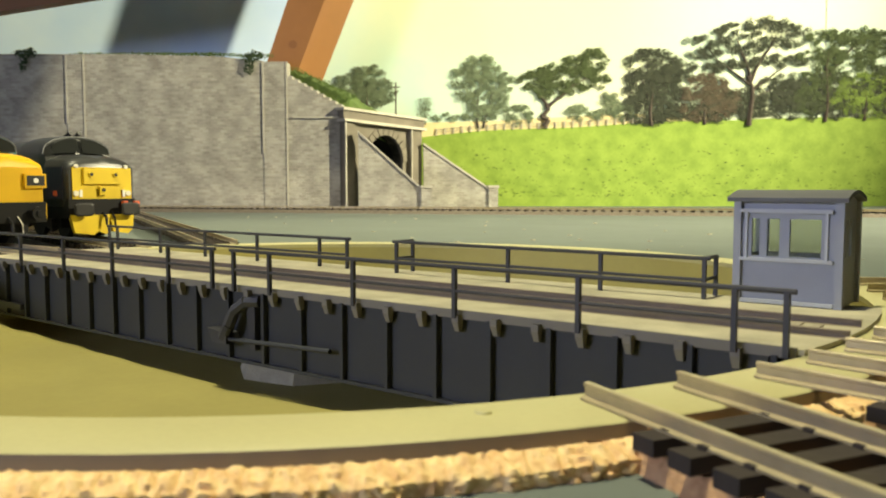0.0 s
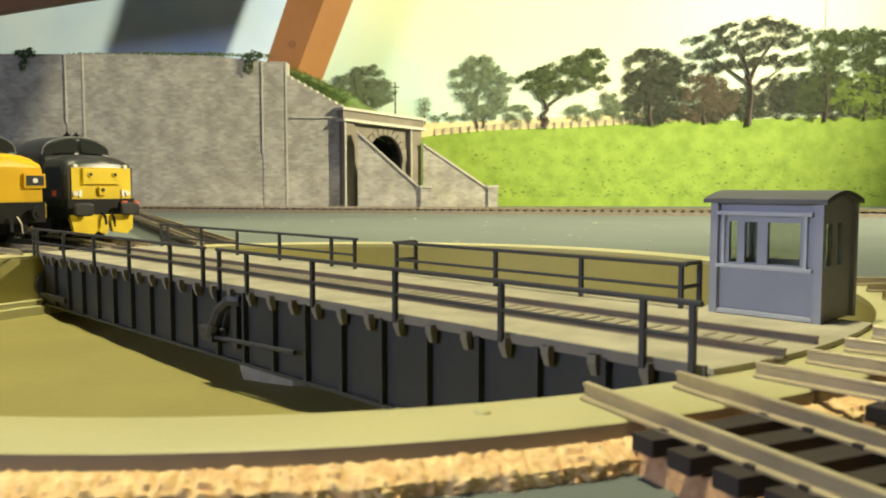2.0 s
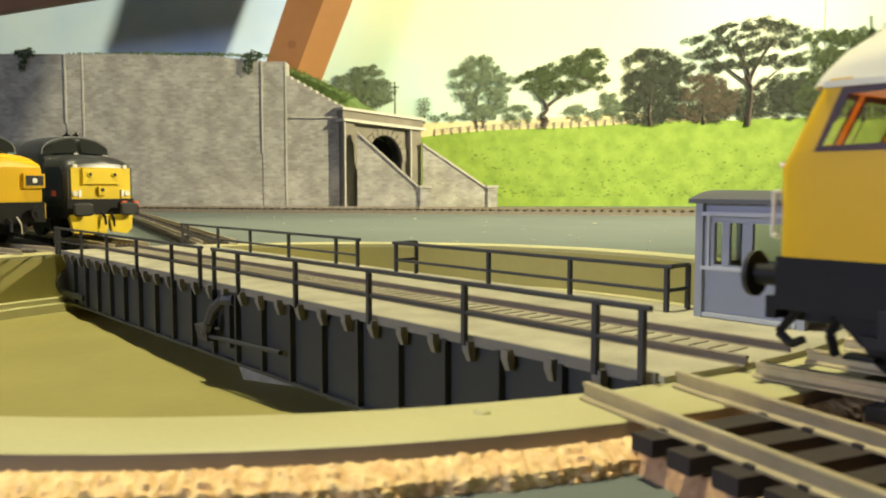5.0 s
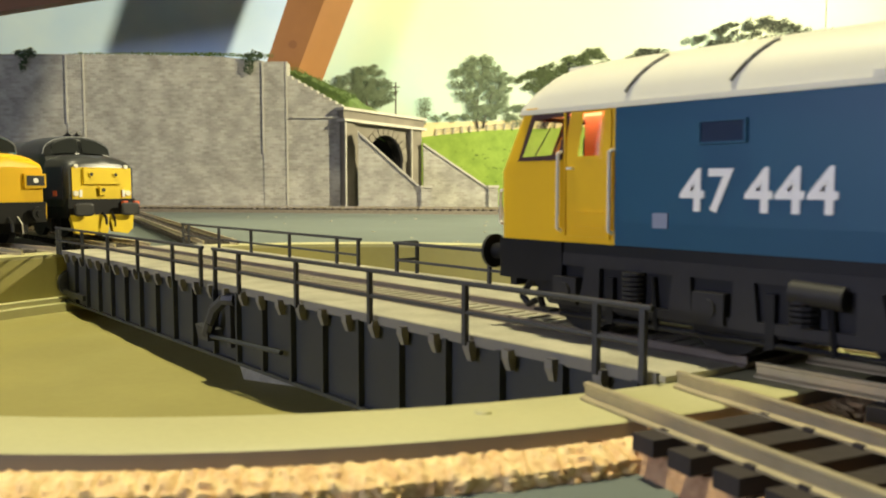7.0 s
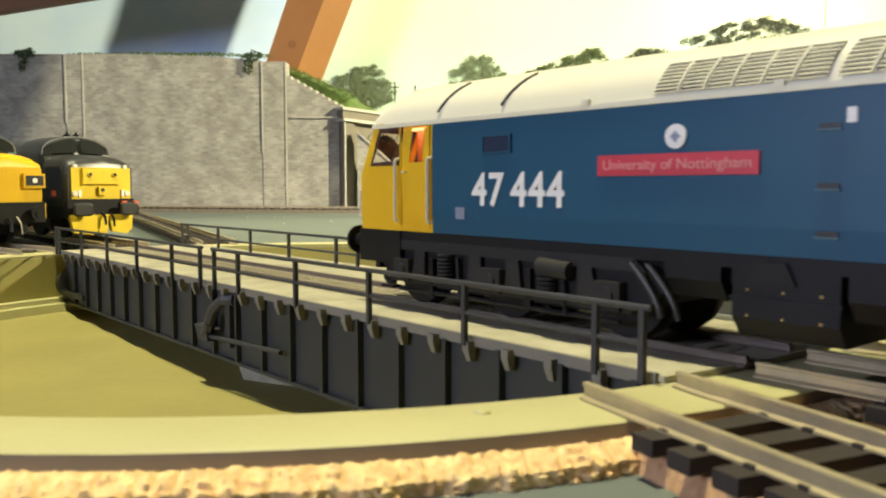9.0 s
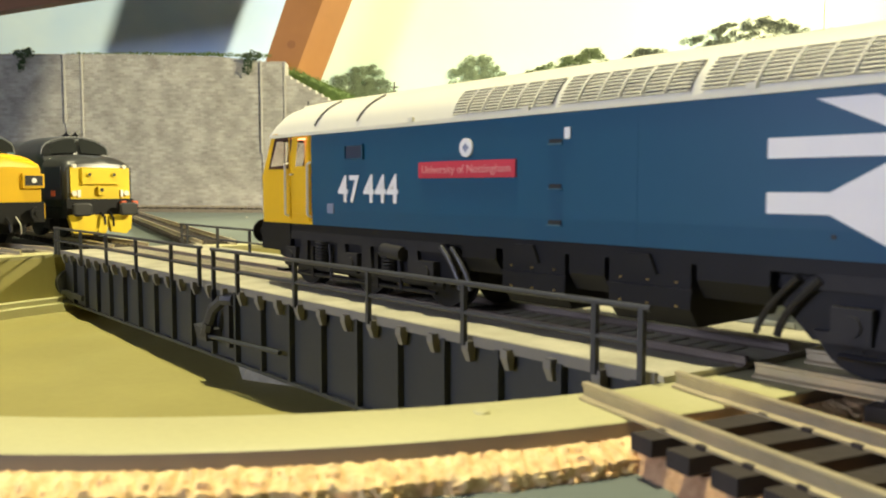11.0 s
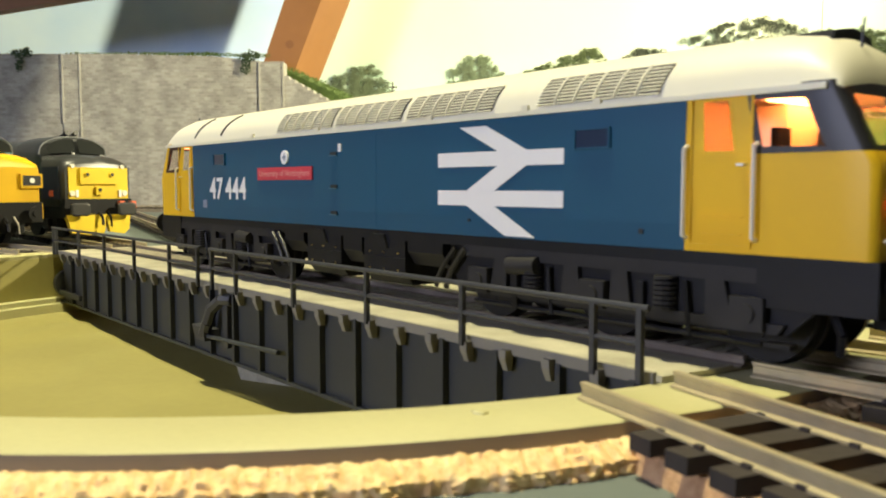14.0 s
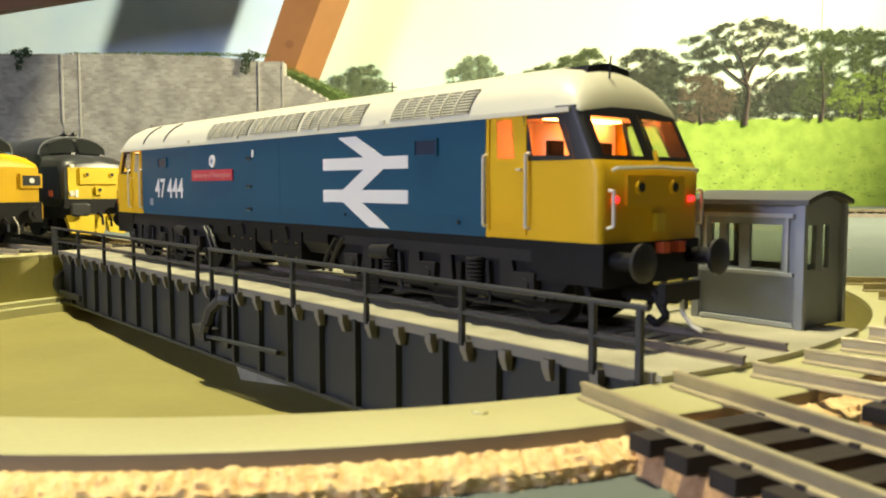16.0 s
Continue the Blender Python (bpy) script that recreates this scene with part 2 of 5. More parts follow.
# ---- tracks ----
def rail_outline(h, w):
    return [(-w * 0.55, 0), (w * 0.55, 0), (w * 0.55, h * 0.12), (w * 0.13, h * 0.26), (w * 0.13, h * 0.70),
            (w * 0.27, h * 0.80), (w * 0.27, h * 0.96), (w * 0.2, h), (-w * 0.2, h), (-w * 0.27, h * 0.96), (-w * 0.27, h * 0.80),
            (-w * 0.13, h * 0.70), (-w * 0.13, h * 0.26), (-w * 0.55, h * 0.12)]


GAUGE = 0.0074   # half the gap between the rails
TRACK_Y = -0.0083   # the middle of the bridge's track


def track(label, m, length, first_sleeper, pitch=0.0063, top=0.0013, group="tracks"):
    """Straight track along +x, rail tops at z = top; sleepers from first_sleeper on."""
    t = thing("railway_track", label, "track", m, group)
    h = 0.0022
    for y in (-GAUGE, GAUGE):
        part("rail", made(add_prism, [(y + p, top - h + z) for p, z in rail_outline(h, 0.0017)], 0, length, "x"), STEEL, t)
    bm = bmesh.new()
    add_box(bm, -0.0017, 0.0017, -0.0114, 0.0114, top - h - 0.0019, top - h)
    me = mesh_of("sleeper", bm, SLEEPER, 0.0002)
    bm = bmesh.new()
    add_box(bm, -0.0006, 0.0006, -0.0012, 0.0012, 0, 0.00042)
    chair = mesh_of("rail_chair", bm, SLEEPER)
    x = first_sleeper
    while x < length:
        s = share("sleeper", me, t, pose(x, random.uniform(-0.0004, 0.0004), 0, 0, 0, random.uniform(-1, 1)))
        for y in (-GAUGE, GAUGE):
            share("rail_chair", chair, s, pose(0, y, top - h))
        x += pitch
    return t


def cork_strip(m, length):
    """The cork bed of a spoke, its torn sides sloping to the baseboard."""
    bm = bmesh.new()
    sections = []
    n = int(length / 0.0006)
    for i in range(n + 1):
        x = length * i / n
        sec = []
        for y, z in ((-0.0100, BASE - 0.0003), (-0.0094, -0.0044), (-0.0087, -0.0030), (-0.005, -0.0029), (0.005, -0.0029), (0.0087, -0.0030), (0.0094, -0.0044), (0.0100, BASE - 0.0003)):
            g = granule((x, y, z), 0.0019)
            edge_on = 1 if abs(y) > 0.008 else 0.15
            wander = noise.noise((x * 90, 1 if y > 0 else -1, 5)) * 0.0010
            sec.append((x, y + edge_on * (math.copysign((g - 0.5) * 0.0009, y) + wander), z + edge_on * (g - 0.7) * 0.0005))
        sections.append(sec)
    cork_row(bm, sections)
    ob = part("cork_strip", bm, CORK_BROWN, smooth=True)
    ob.matrix_world = m
    tagged(ob, "strip of cork bedding under the spoke track", "cork sheet", kind="structure")


# the spokes, and the track in line with the bridge last
for ang, ln, lab, bedded in ((-14.7, 0.42, "dull steel rails on dark sleepers beside the turntable", True),
                             (7.2, 0.36, "steel rails leaving the turntable beside the hut", False),
                             (18.2, 0.36, "steel rails leaving the turntable behind the hut", False),
                             (29.4, 0.36, "steel rails leaving the turntable behind the hut", False),
                             (41.0, 0.36, "steel rails leaving the turntable behind the hut", False),
                             (180.0, 0.6, "steel rails under the yellow-nosed engine", False),
                             (194.7, 0.5, "steel rails under the warm yellow engine", False),
                             (165.3, 0.6, "empty steel spoke track with dark sleepers", False)):
    spoke = pose(*PIVOT) @ pose(0, 0, 0, 0, 0, ang) @ pose(0.150, 0, 0)
    track(lab, spoke, ln, 0.0158)
    if bedded:
        cork_strip(spoke @ pose(0.0105, 0, 0), ln - 0.0105)
straight = pose(0.1395, -0.0098, 0)
track("dull steel rails in line with the turntable bridge", straight, 0.50, 0.0185)
cork_strip(straight @ pose(0.0155, 0, 0), 0.484)


# ---- turntable bridge ----
HALF = 0.1440
bridge = thing("turntable_bridge", "grey girder turntable bridge with stone-coloured deck and dark handrails", "turntable bridge", pose(*PIVOT))
NEAR, FAR = -0.0305, 0.0285


def plan_end(y):
    return math.sqrt(0.1478 ** 2 - y * y)


deck = [(plan_end(y), y) for y in [NEAR + (FAR - NEAR) * i / 12 for i in range(13)]]
deck += [(-x, y) for x, y in reversed(deck)]
bm = bmesh.new()
add_prism(bm, deck, -0.0009, 0.0, "z")
part("deck", bm, DECK, bridge, bevel=0.0002)
for y in (TRACK_Y - 0.0071, TRACK_Y + 0.0071):
    part("rail", made(add_prism, [(y + p, z - 0.0002) for p, z in rail_outline(0.0016, 0.0019)], -0.1445, 0.1480 if y < TRACK_Y else 0.1470, "x"), RUST_RAIL, bridge)
bm = bmesh.new()
add_box(bm, -0.0008, 0.0008, -0.0050, 0.0050, -0.0006, 0.00022)
sl = mesh_of("sleeper", bm, WALKWAY, 0.0001)
for i in range(-39, 40):
    share("sleeper", sl, bridge, pose(i * 0.0036, TRACK_Y, 0))
for y in (-0.0295, 0.0245):
    out = -1 if y < 0 else 1
    bm = bmesh.new()
    add_box(bm, -0.139, 0.139, y - 0.0006, y + 0.0006, -0.0192, -0.0011)
    add_box(bm, -0.139, 0.139, y - 0.0018, y + 0.0018, -0.0200, -0.0192)
    g = part("girder", bm, GIRDER, bridge, bevel=0.0001)
    bm = bmesh.new()
    add_box(bm, -0.0005, 0.0005, 0 if out > 0 else -0.0014, 0.0014 if out > 0 else 0, -0.0191, -0.0012)
    me = mesh_of("stiffener", bm, GIRDER)
    for i in range(-9, 11):
        share("stiffener", me, g, pose(i * 0.0139 + 0.0012, y + out * 0.0006, 0))
    bm = bmesh.new()
    s = 1 if out > 0 else -1
    top, foot = ([(s * a, b) for a, b in ((0.0010, k), (0.0028, k))] for k in (0.0004, -0.0031))
    add_loft(bm, [[(x, y, z) for x, (y, z) in ((-w, edge[0]), (w, edge[0]), (w, (edge[1][0] - s * dip, edge[1][1])), (-w, (edge[1][0] - s * dip, edge[1][1])))]
                  for edge, w, dip in ((top, 0.0008, 0), ([(a, -0.0010) for a, b in top], 0.0008, 0), (foot, 0.00055, 0.0008))])
    me = mesh_of("deck_lug", bm, LUG, 0.00015)
    for i in range(-14, 15):
        share("deck_lug", me, bridge, pose(i * 0.00957 + 0.0003, y + out * 0.0002, -0.0010))
    if out < 0:
        part("kerb", made(add_box, -0.1435, 0.1435, NEAR - 0.0006, NEAR + 0.0003, -0.0015, 0.0003), LUG, bridge, "grey edge strip")


def railing(xs, y, top, name="railing", ends=()):
    """Handrail with a post at each x; ends: (x, y) where the rails turn outwards to."""
    r = part(name, made(add_rod, (xs[0] - 0.0014, y, top), (xs[-1] + 0.0014, y, top), 0.00047), RAILING, bridge, smooth=True)
    part("mid_rail", made(add_rod, (xs[0], y, top * 0.47), (xs[-1], y, top * 0.47), 0.00040), RAILING, r, smooth=True)
    bm = bmesh.new()
    add_box(bm, -0.00045, 0.00045, -0.00045, 0.00045, -0.0012, top)
    me = mesh_of("post", bm, RAILING, 0.0001)
    for x in xs:
        share("post", me, r, pose(x, y, 0))
    for x, y2 in ends:
        part("return_rail", made(add_rod, (x, y, top), (x, y2, top), 0.0005), RAILING, r)
        part("return_rail", made(add_rod, (x, y, top * 0.47), (x, y2, top * 0.47), 0.00045), RAILING, r)
        share("post", me, r, pose(x, y2, 0))
    return r


TOP = 0.0094
railing([0.0054, 0.0193, 0.0480, 0.0768, 0.1054, 0.1341, 0.1423], -0.0325, TOP)
railing([-0.1465 + 0.004, -0.1382, -0.1095, -0.0808, -0.0521, -0.0234, -0.0036], -0.0325, TOP)
railing([-0.1422, -0.1361, -0.1059, -0.0776, -0.0482, -0.0172, -0.0048], 0.0195, TOP)
railing([0.0165, 0.0562, 0.0837, 0.1100], 0.0187, TOP, ends=((0.0165, 0.0262), (0.1100, 0.0262)))

# locking lever, its rod and the race wheels
bm = bmesh.new()
add_pipe(bm, [(0.013, -0.0305, -0.0035), (0.0095, -0.0320, -0.0036), (0.0060, -0.0330, -0.0062), (0.0042, -0.0335, -0.0100), (0.0020, -0.0335, -0.0135)], 0.0016, 8)
add_prism(bm, [(-0.0015, -0.0150), (0.0045, -0.0150), (0.0040, -0.0122), (-0.0035, -0.0112)], -0.0345, -0.0300, "y")
add_prism(bm, [(0.0090, -0.0038), (0.0125, -0.0040), (0.0125, -0.0160), (0.0105, -0.0160)], -0.0318, -0.0300, "y")
lever = part("lever", bm, RAILING, bridge, "dark bent locking lever")
part("lever_rod", made(add_rod, (0.002, -0.0335, -0.0138), (0.040, -0.0322, -0.0128), 0.00060), GIRDER, lever)
for x in (-0.1395, 0.1395):
    for y in (-0.024, 0.02):
        w = part("race_wheel", made(add_rod, (x - 0.0015, y - 0.004, -0.0128), (x + 0.0015, y - 0.004, -0.0128), 0.0056, 20), RAILING, bridge, smooth=True)
        part("wheel_hub", made(add_rod, (x - 0.0022, y - 0.004, -0.0128), (x + 0.0022, y - 0.004, -0.0128), 0.0016, 10), GIRDER, w)
part("race_beam", made(add_box, -0.1385, -0.112, -0.0322, -0.0306, -0.0170, -0.0150), GIRDER, bridge)
# ---- control hut on the bridge ----
HUT_TRIM = material("pale_worn_hut_trim", (0.46, 0.49, 0.54), 0.5, vary=0.12)
hut = thing("control_hut", "small blue-grey control hut with curved dark roof on the turntable", "hut", pose(*PIVOT))
HX0, HX1, HY0, HY1, HT = 0.1172, 0.1384, 0.0195, 0.0350, 0.0225
SILL, HEAD = 0.0106, 0.0188
Y0, Y1 = HY0, HY1
for y, d in ((Y0, 1), (Y1, -1)):
    a, b = sorted((y, y + d * 0.0009))
    part("lower_panel", made(add_box, HX0 + 0.0004, HX1 - 0.0004, a + 0.0003 * d, b + 0.0003 * d, 0, SILL), HUT_GREY, hut)
    part("upper_panel", made(add_box, HX0 + 0.0004, HX1 - 0.0004, a + 0.0003 * d, b + 0.0003 * d, HEAD, HT), HUT_GREY, hut)
    win = part("window", made(add_box, HX0 + 0.001, HX1 - 0.001, (a + b) / 2 - 0.0001, (a + b) / 2 + 0.0001, SILL, HEAD), HUT_GLASS, hut, "clear glazing")
    for x, w in ((HX0 + 0.0016, 0.0028), (HX0 + 0.0055, 0.0016), (HX0 + 0.0100, 0.0021), (HX1 - 0.0022, 0.0030)) if d > 0 else ((HX0 + 0.0014, 0.0012), (HX1 - 0.0014, 0.0012)):
        part("glazing_bar", made(add_box, x - w / 2, x + w / 2, a, b, SILL, HEAD), HUT_GREY, win)
    part("window_sill", made(add_box, HX0 + 0.0006, HX1 - 0.0012, y - 0.0009, y + 0.0009, SILL - 0.0011, SILL - 0.0004), HUT_TRIM, hut, bevel=0.0001)
    for x, w in ((HX0 + 0.0019, 0.0005), (HX1 - 0.0026, 0.0006)):
        part("window_post", made(add_box, x - w / 2, x + w / 2, y - 0.0005, y + 0.0005, SILL - 0.0004, HEAD + 0.0013), HUT_TRIM, hut)
    part("window_head", made(add_box, HX0 + 0.0006, HX1 - 0.0014, y - 0.0008, y + 0.0008, HEAD + 0.0013, HEAD + 0.0021), HUT_TRIM, hut, bevel=0.0001)
    part("base_rail", made(add_box, HX0 + 0.001, HX1 - 0.001, y - 0.0007, y + 0.0007, 0.0002, 0.0010), HUT_TRIM, hut)
for x, d in ((HX0, 1), (HX1, -1)):
    a, b = sorted((x, x + d * 0.0009))
    part("end_panel", made(add_box, a, b, Y0 + 0.0006, Y1 - 0.0006, 0, SILL), HUT_GREY, hut)
    part("end_head", made(add_prism, [(Y0 + 0.0006, HEAD), (Y1 - 0.0006, HEAD), (Y1 - 0.0006, HT)] + [(Y0 + (Y1 - Y0) * (1 - i / 10), HT + 0.0016 * math.sin(math.pi * i / 10)) for i in range(1, 10)] + [(Y0 + 0.0006, HT)], a, b, "x"), HUT_GREY, hut)
    win = part("window", made(add_box, (a + b) / 2 - 0.0001, (a + b) / 2 + 0.0001, Y0 + 0.001, Y1 - 0.001, SILL, HEAD), HUT_GLASS, hut, "clear glazing")
    for y in (Y0 + 0.0004, Y0 + 0.0061, Y0 + 0.0073, Y0 + 0.0112, Y0 + 0.0125, Y1 - 0.0018) if d < 0 else (Y0 + 0.0015, Y1 - 0.0018):
        part("glazing_bar", made(add_box, a, b, y - 0.0007, y + 0.0007, SILL, HEAD), HUT_GREY, win)
for x in (HX0, HX1):
    for y in (Y0, Y1):
        part("corner_post", made(add_box, x - 0.0008, x + 0.0008, y - 0.0007, y + 0.0007, 0, HT), HUT_GREY, hut, bevel=0.0002)
arc = [(Y0 - 0.0012 + (Y1 - Y0 + 0.0024) * i / 14, HT + 0.0017 * math.sin(math.pi * i / 14)) for i in range(15)]
bm = bmesh.new()
add_prism(bm, arc + [(y, z + 0.0009) for y, z in reversed(arc)], HX0 - 0.0022, HX1 + 0.0016, "x")
part("roof", bm, HUT_ROOF, hut, "dark curved roof", bevel=0.0001)

# ---- engines ----
BLUE = material("rail_blue_enamel", (0.010, 0.076, 0.150), 0.42, vary=0.08, grain=500, stain=50, spec=0.35)
# vent lips: the light they catch is put into this paler blue
LIT_BLUE = material("worn_blue_edge", (0.06, 0.14, 0.20), 0.4, vary=0.1)
PIPE_BLACK = material("satin_black_pipe", (0.010, 0.010, 0.011), 0.45, vary=0.2)
YELLOW = material("warning_yellow_enamel", (0.74, 0.45, 0.016), 0.40, vary=0.06, grain=500, stain=50, spec=0.3)
YELLOW_PALE = material("lemon_yellow_enamel", (0.72, 0.52, 0.02), 0.40, vary=0.08, grain=500, stain=50)
CREAM = material("off_white_roof_enamel", (0.76, 0.73, 0.58), 0.45, vary=0.06, grain=500, stain=50)
BLACK = material("frame_black", (0.0095, 0.0095, 0.0115), 0.5, vary=0.3, grain=700, stain=120, spec=0.22)
BOGIE = material("dusty_bogie_black", (0.021, 0.020, 0.021), 0.6, vary=0.35, grain=700, stain=160, spec=0.3)
SOFT_BLACK = material("window_surround_black", (0.012, 0.012, 0.014), 0.45, vary=0.1)
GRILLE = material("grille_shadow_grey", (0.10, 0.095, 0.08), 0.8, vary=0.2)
WHITE = material("white_transfer", (0.80, 0.79, 0.80), 0.5, vary=0.04)
RED = material("red_plate_enamel", (0.55, 0.04, 0.07), 0.4, vary=0.06)
HOSE_RED = material("orange_red_hose_cock", (0.62, 0.11, 0.04), 0.5, vary=0.1)
MAROON = material("dark_maroon_frame", (0.045, 0.012, 0.010), 0.5, vary=0.1)
CHROME = material("pale_handrail_wire", (0.75, 0.72, 0.66), 0.35, 0.2, vary=0.1)
GREY_BLUE = material("faded_blue_transfer", (0.22, 0.25, 0.36), 0.5, vary=0.2)
FADED_PINK = material("faded_pink_lettering", (0.66, 0.28, 0.28), 0.5, vary=0.1)
BRASS = material("brass_pin", (0.75, 0.55, 0.22), 0.3, 0.9, vary=0.1)
CAB_INSIDE = material("cab_lining", (0.84, 0.68, 0.52), 0.7, vary=0.1)
CAB_LAMP = glow("cab_lamp_amber", (1.0, 0.34, 0.085), 19.0)
CAB_LAMP_DIM = glow("cab_lamp_rosy", (1.0, 0.25, 0.10), 4.5)
TAIL_LAMP = glow("tail_lamp_red", (1.0, 0.02, 0.02), 2.5)
PANE = clear_glass("cab_glazing", (0.92, 0.90, 0.88))
DIM_PANE = material("dark_side_glazing", (0.03, 0.045, 0.085), 0.12, vary=0.1)
HW, SOLE, CANT, CROWN = 0.01475, 0.0160, 0.0393, 0.0490
BORDER, FRONT = 0.0922, 0.1204


def roof_section(x, scale=1.0, drop=0.0, w=None):
    w = HW if w is None else w
    out = []
    for i in range(17):
        a = math.pi * i / 16
        y, z = -math.cos(a) * w, CANT + (CROWN - CANT) * (math.sin(a) ** 0.8) * scale - drop
        out.append((x, y, z))
    return out


engine = thing("diesel_locomotive", "blue diesel locomotive with yellow cabs, off-white roof and white arrows", "locomotive", pose(0, 0, 0))
# body side sheets
prof = [(-HW * 0.985, SOLE), (-HW, SOLE + 0.004), (-HW, CANT - 0.001), (-HW * 0.99, CANT), (HW * 0.99, CANT), (HW, CANT - 0.001), (HW, SOLE + 0.004), (HW * 0.985, SOLE)]
body = part("body", made(add_prism, prof, -BORDER, BORDER, "x"), BLUE, engine)
roof_rings = [roof_section(x, s, d, w) for x, s, d, w in ((-0.1156, 0.02, 0.0004, HW * 0.955), (-0.1149, 0.34, 0, HW * 0.965), (-0.1130, 0.66, 0, HW * 0.97), (-0.1095, 0.89, 0, HW * 0.99), (-0.1035, 0.985, 0, HW), (-0.094, 1.0, 0, HW),
                                                         (0.094, 1.0, 0, HW), (0.1035, 0.985, 0, HW), (0.1095, 0.89, 0, HW * 0.99), (0.1130, 0.66, 0, HW * 0.97), (0.1149, 0.34, 0, HW * 0.965), (0.1156, 0.02, 0.0004, HW * 0.955))]
roof = part("roof", made(add_loft, roof_rings), CREAM, engine, "off-white enamelled roof", smooth=True)
part("cantrail", made(add_box, -0.1138, 0.1138, -HW - 0.0003, HW + 0.0003, CANT - 0.0004, CANT + 0.0005), CREAM, roof)


def on_roof(x, z0, z1, n=6):
    """Points up the near roof flank from height z0 to z1."""
    out = []
    for i in range(n + 1):
        z = z0 + (z1 - z0) * i / n
        s = min(1, max(0, (z - CANT) / (CROWN - CANT)))
        a = math.asin(s ** 1.25)
        out.append((x, -math.cos(a) * HW, z))
    return out


for side in (1, -1):
    for x0, x1 in ((-0.0362, -0.0086), (-0.0070, 0.0196), (0.0216, 0.0488), (0.0608, 0.0872)):
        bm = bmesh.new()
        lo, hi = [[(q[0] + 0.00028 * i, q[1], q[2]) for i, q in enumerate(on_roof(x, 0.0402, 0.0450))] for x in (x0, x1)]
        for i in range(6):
            # flat sheet on the roof; its dark colour stands for shade between the slats
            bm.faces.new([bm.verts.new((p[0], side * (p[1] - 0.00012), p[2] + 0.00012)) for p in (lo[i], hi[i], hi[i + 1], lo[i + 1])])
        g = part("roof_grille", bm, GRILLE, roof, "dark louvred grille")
        bm = bmesh.new()
        for k in range(9):
            p = on_roof(x0, 0.0403 + 0.00058 * k, 0.0403 + 0.00058 * k + 0.00001, 1)[0]
            lean = 0.0017 * k / 8
            add_rod(bm, (x0 + lean, side * (p[1] - 0.0002), p[2] + 0.0002), (x1 + lean, side * (p[1] - 0.0002), p[2] + 0.0002), 0.00014, 4)
        part("slat", bm, CREAM, g)
        for k in range(1, 6):
            x = x0 + (x1 - x0) * k / 6
            pts = [(q[0] + 0.00034 * i, q[1], q[2]) for i, q in enumerate(on_roof(x, 0.0402, 0.0450, 5))]
            part("grille_bar", made(add_pipe, [(q[0], side * (q[1] - 0.00025), q[2] + 0.00025) for q in pts], 0.00030, 4), CREAM, g)
    for x in (-0.0903, -0.0712):
        pts = on_roof(x, 0.0412, 0.0472, 5)
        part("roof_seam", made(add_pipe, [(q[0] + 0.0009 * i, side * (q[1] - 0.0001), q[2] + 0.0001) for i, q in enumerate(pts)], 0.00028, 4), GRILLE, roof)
    for x in (-0.05, -0.015, 0.03, 0.058, 0.075):
        part("lifting_eye", made(add_box, x - 0.0008, x + 0.0008, side * (HW + 0.0002) - 0.0003, side * (HW + 0.0002) + 0.0003, CANT + 0.0004, CANT + 0.0014), CREAM, roof)
for s in (1, -1):
    part("horn_cover", made(add_loft, [[(s * x, y * k, 0.0460 + z) for y, z in ((-0.0066, 0.0), (-0.0060, 0.0021), (0, 0.0030), (0.0060, 0.0021), (0.0066, 0.0))] for x, k in ((0.1048, 1.0), (0.1100, 1.0), (0.1104, 0.97))]), SOFT_BLACK if s > 0 else CREAM, roof, bevel=0.0002)


def outline(front, r, w, xs):
    """Half plan of a cab from the rear along the side and round to the middle of the front."""
    pts = [(x, w) for x in xs]
    for i in range(5):
        a = math.pi / 2 * i / 4
        pts.append((front - 0.0006 - r + r * math.sin(a), w - r + r * math.cos(a)))
    pts += [(front, 0.0008)]
    return pts


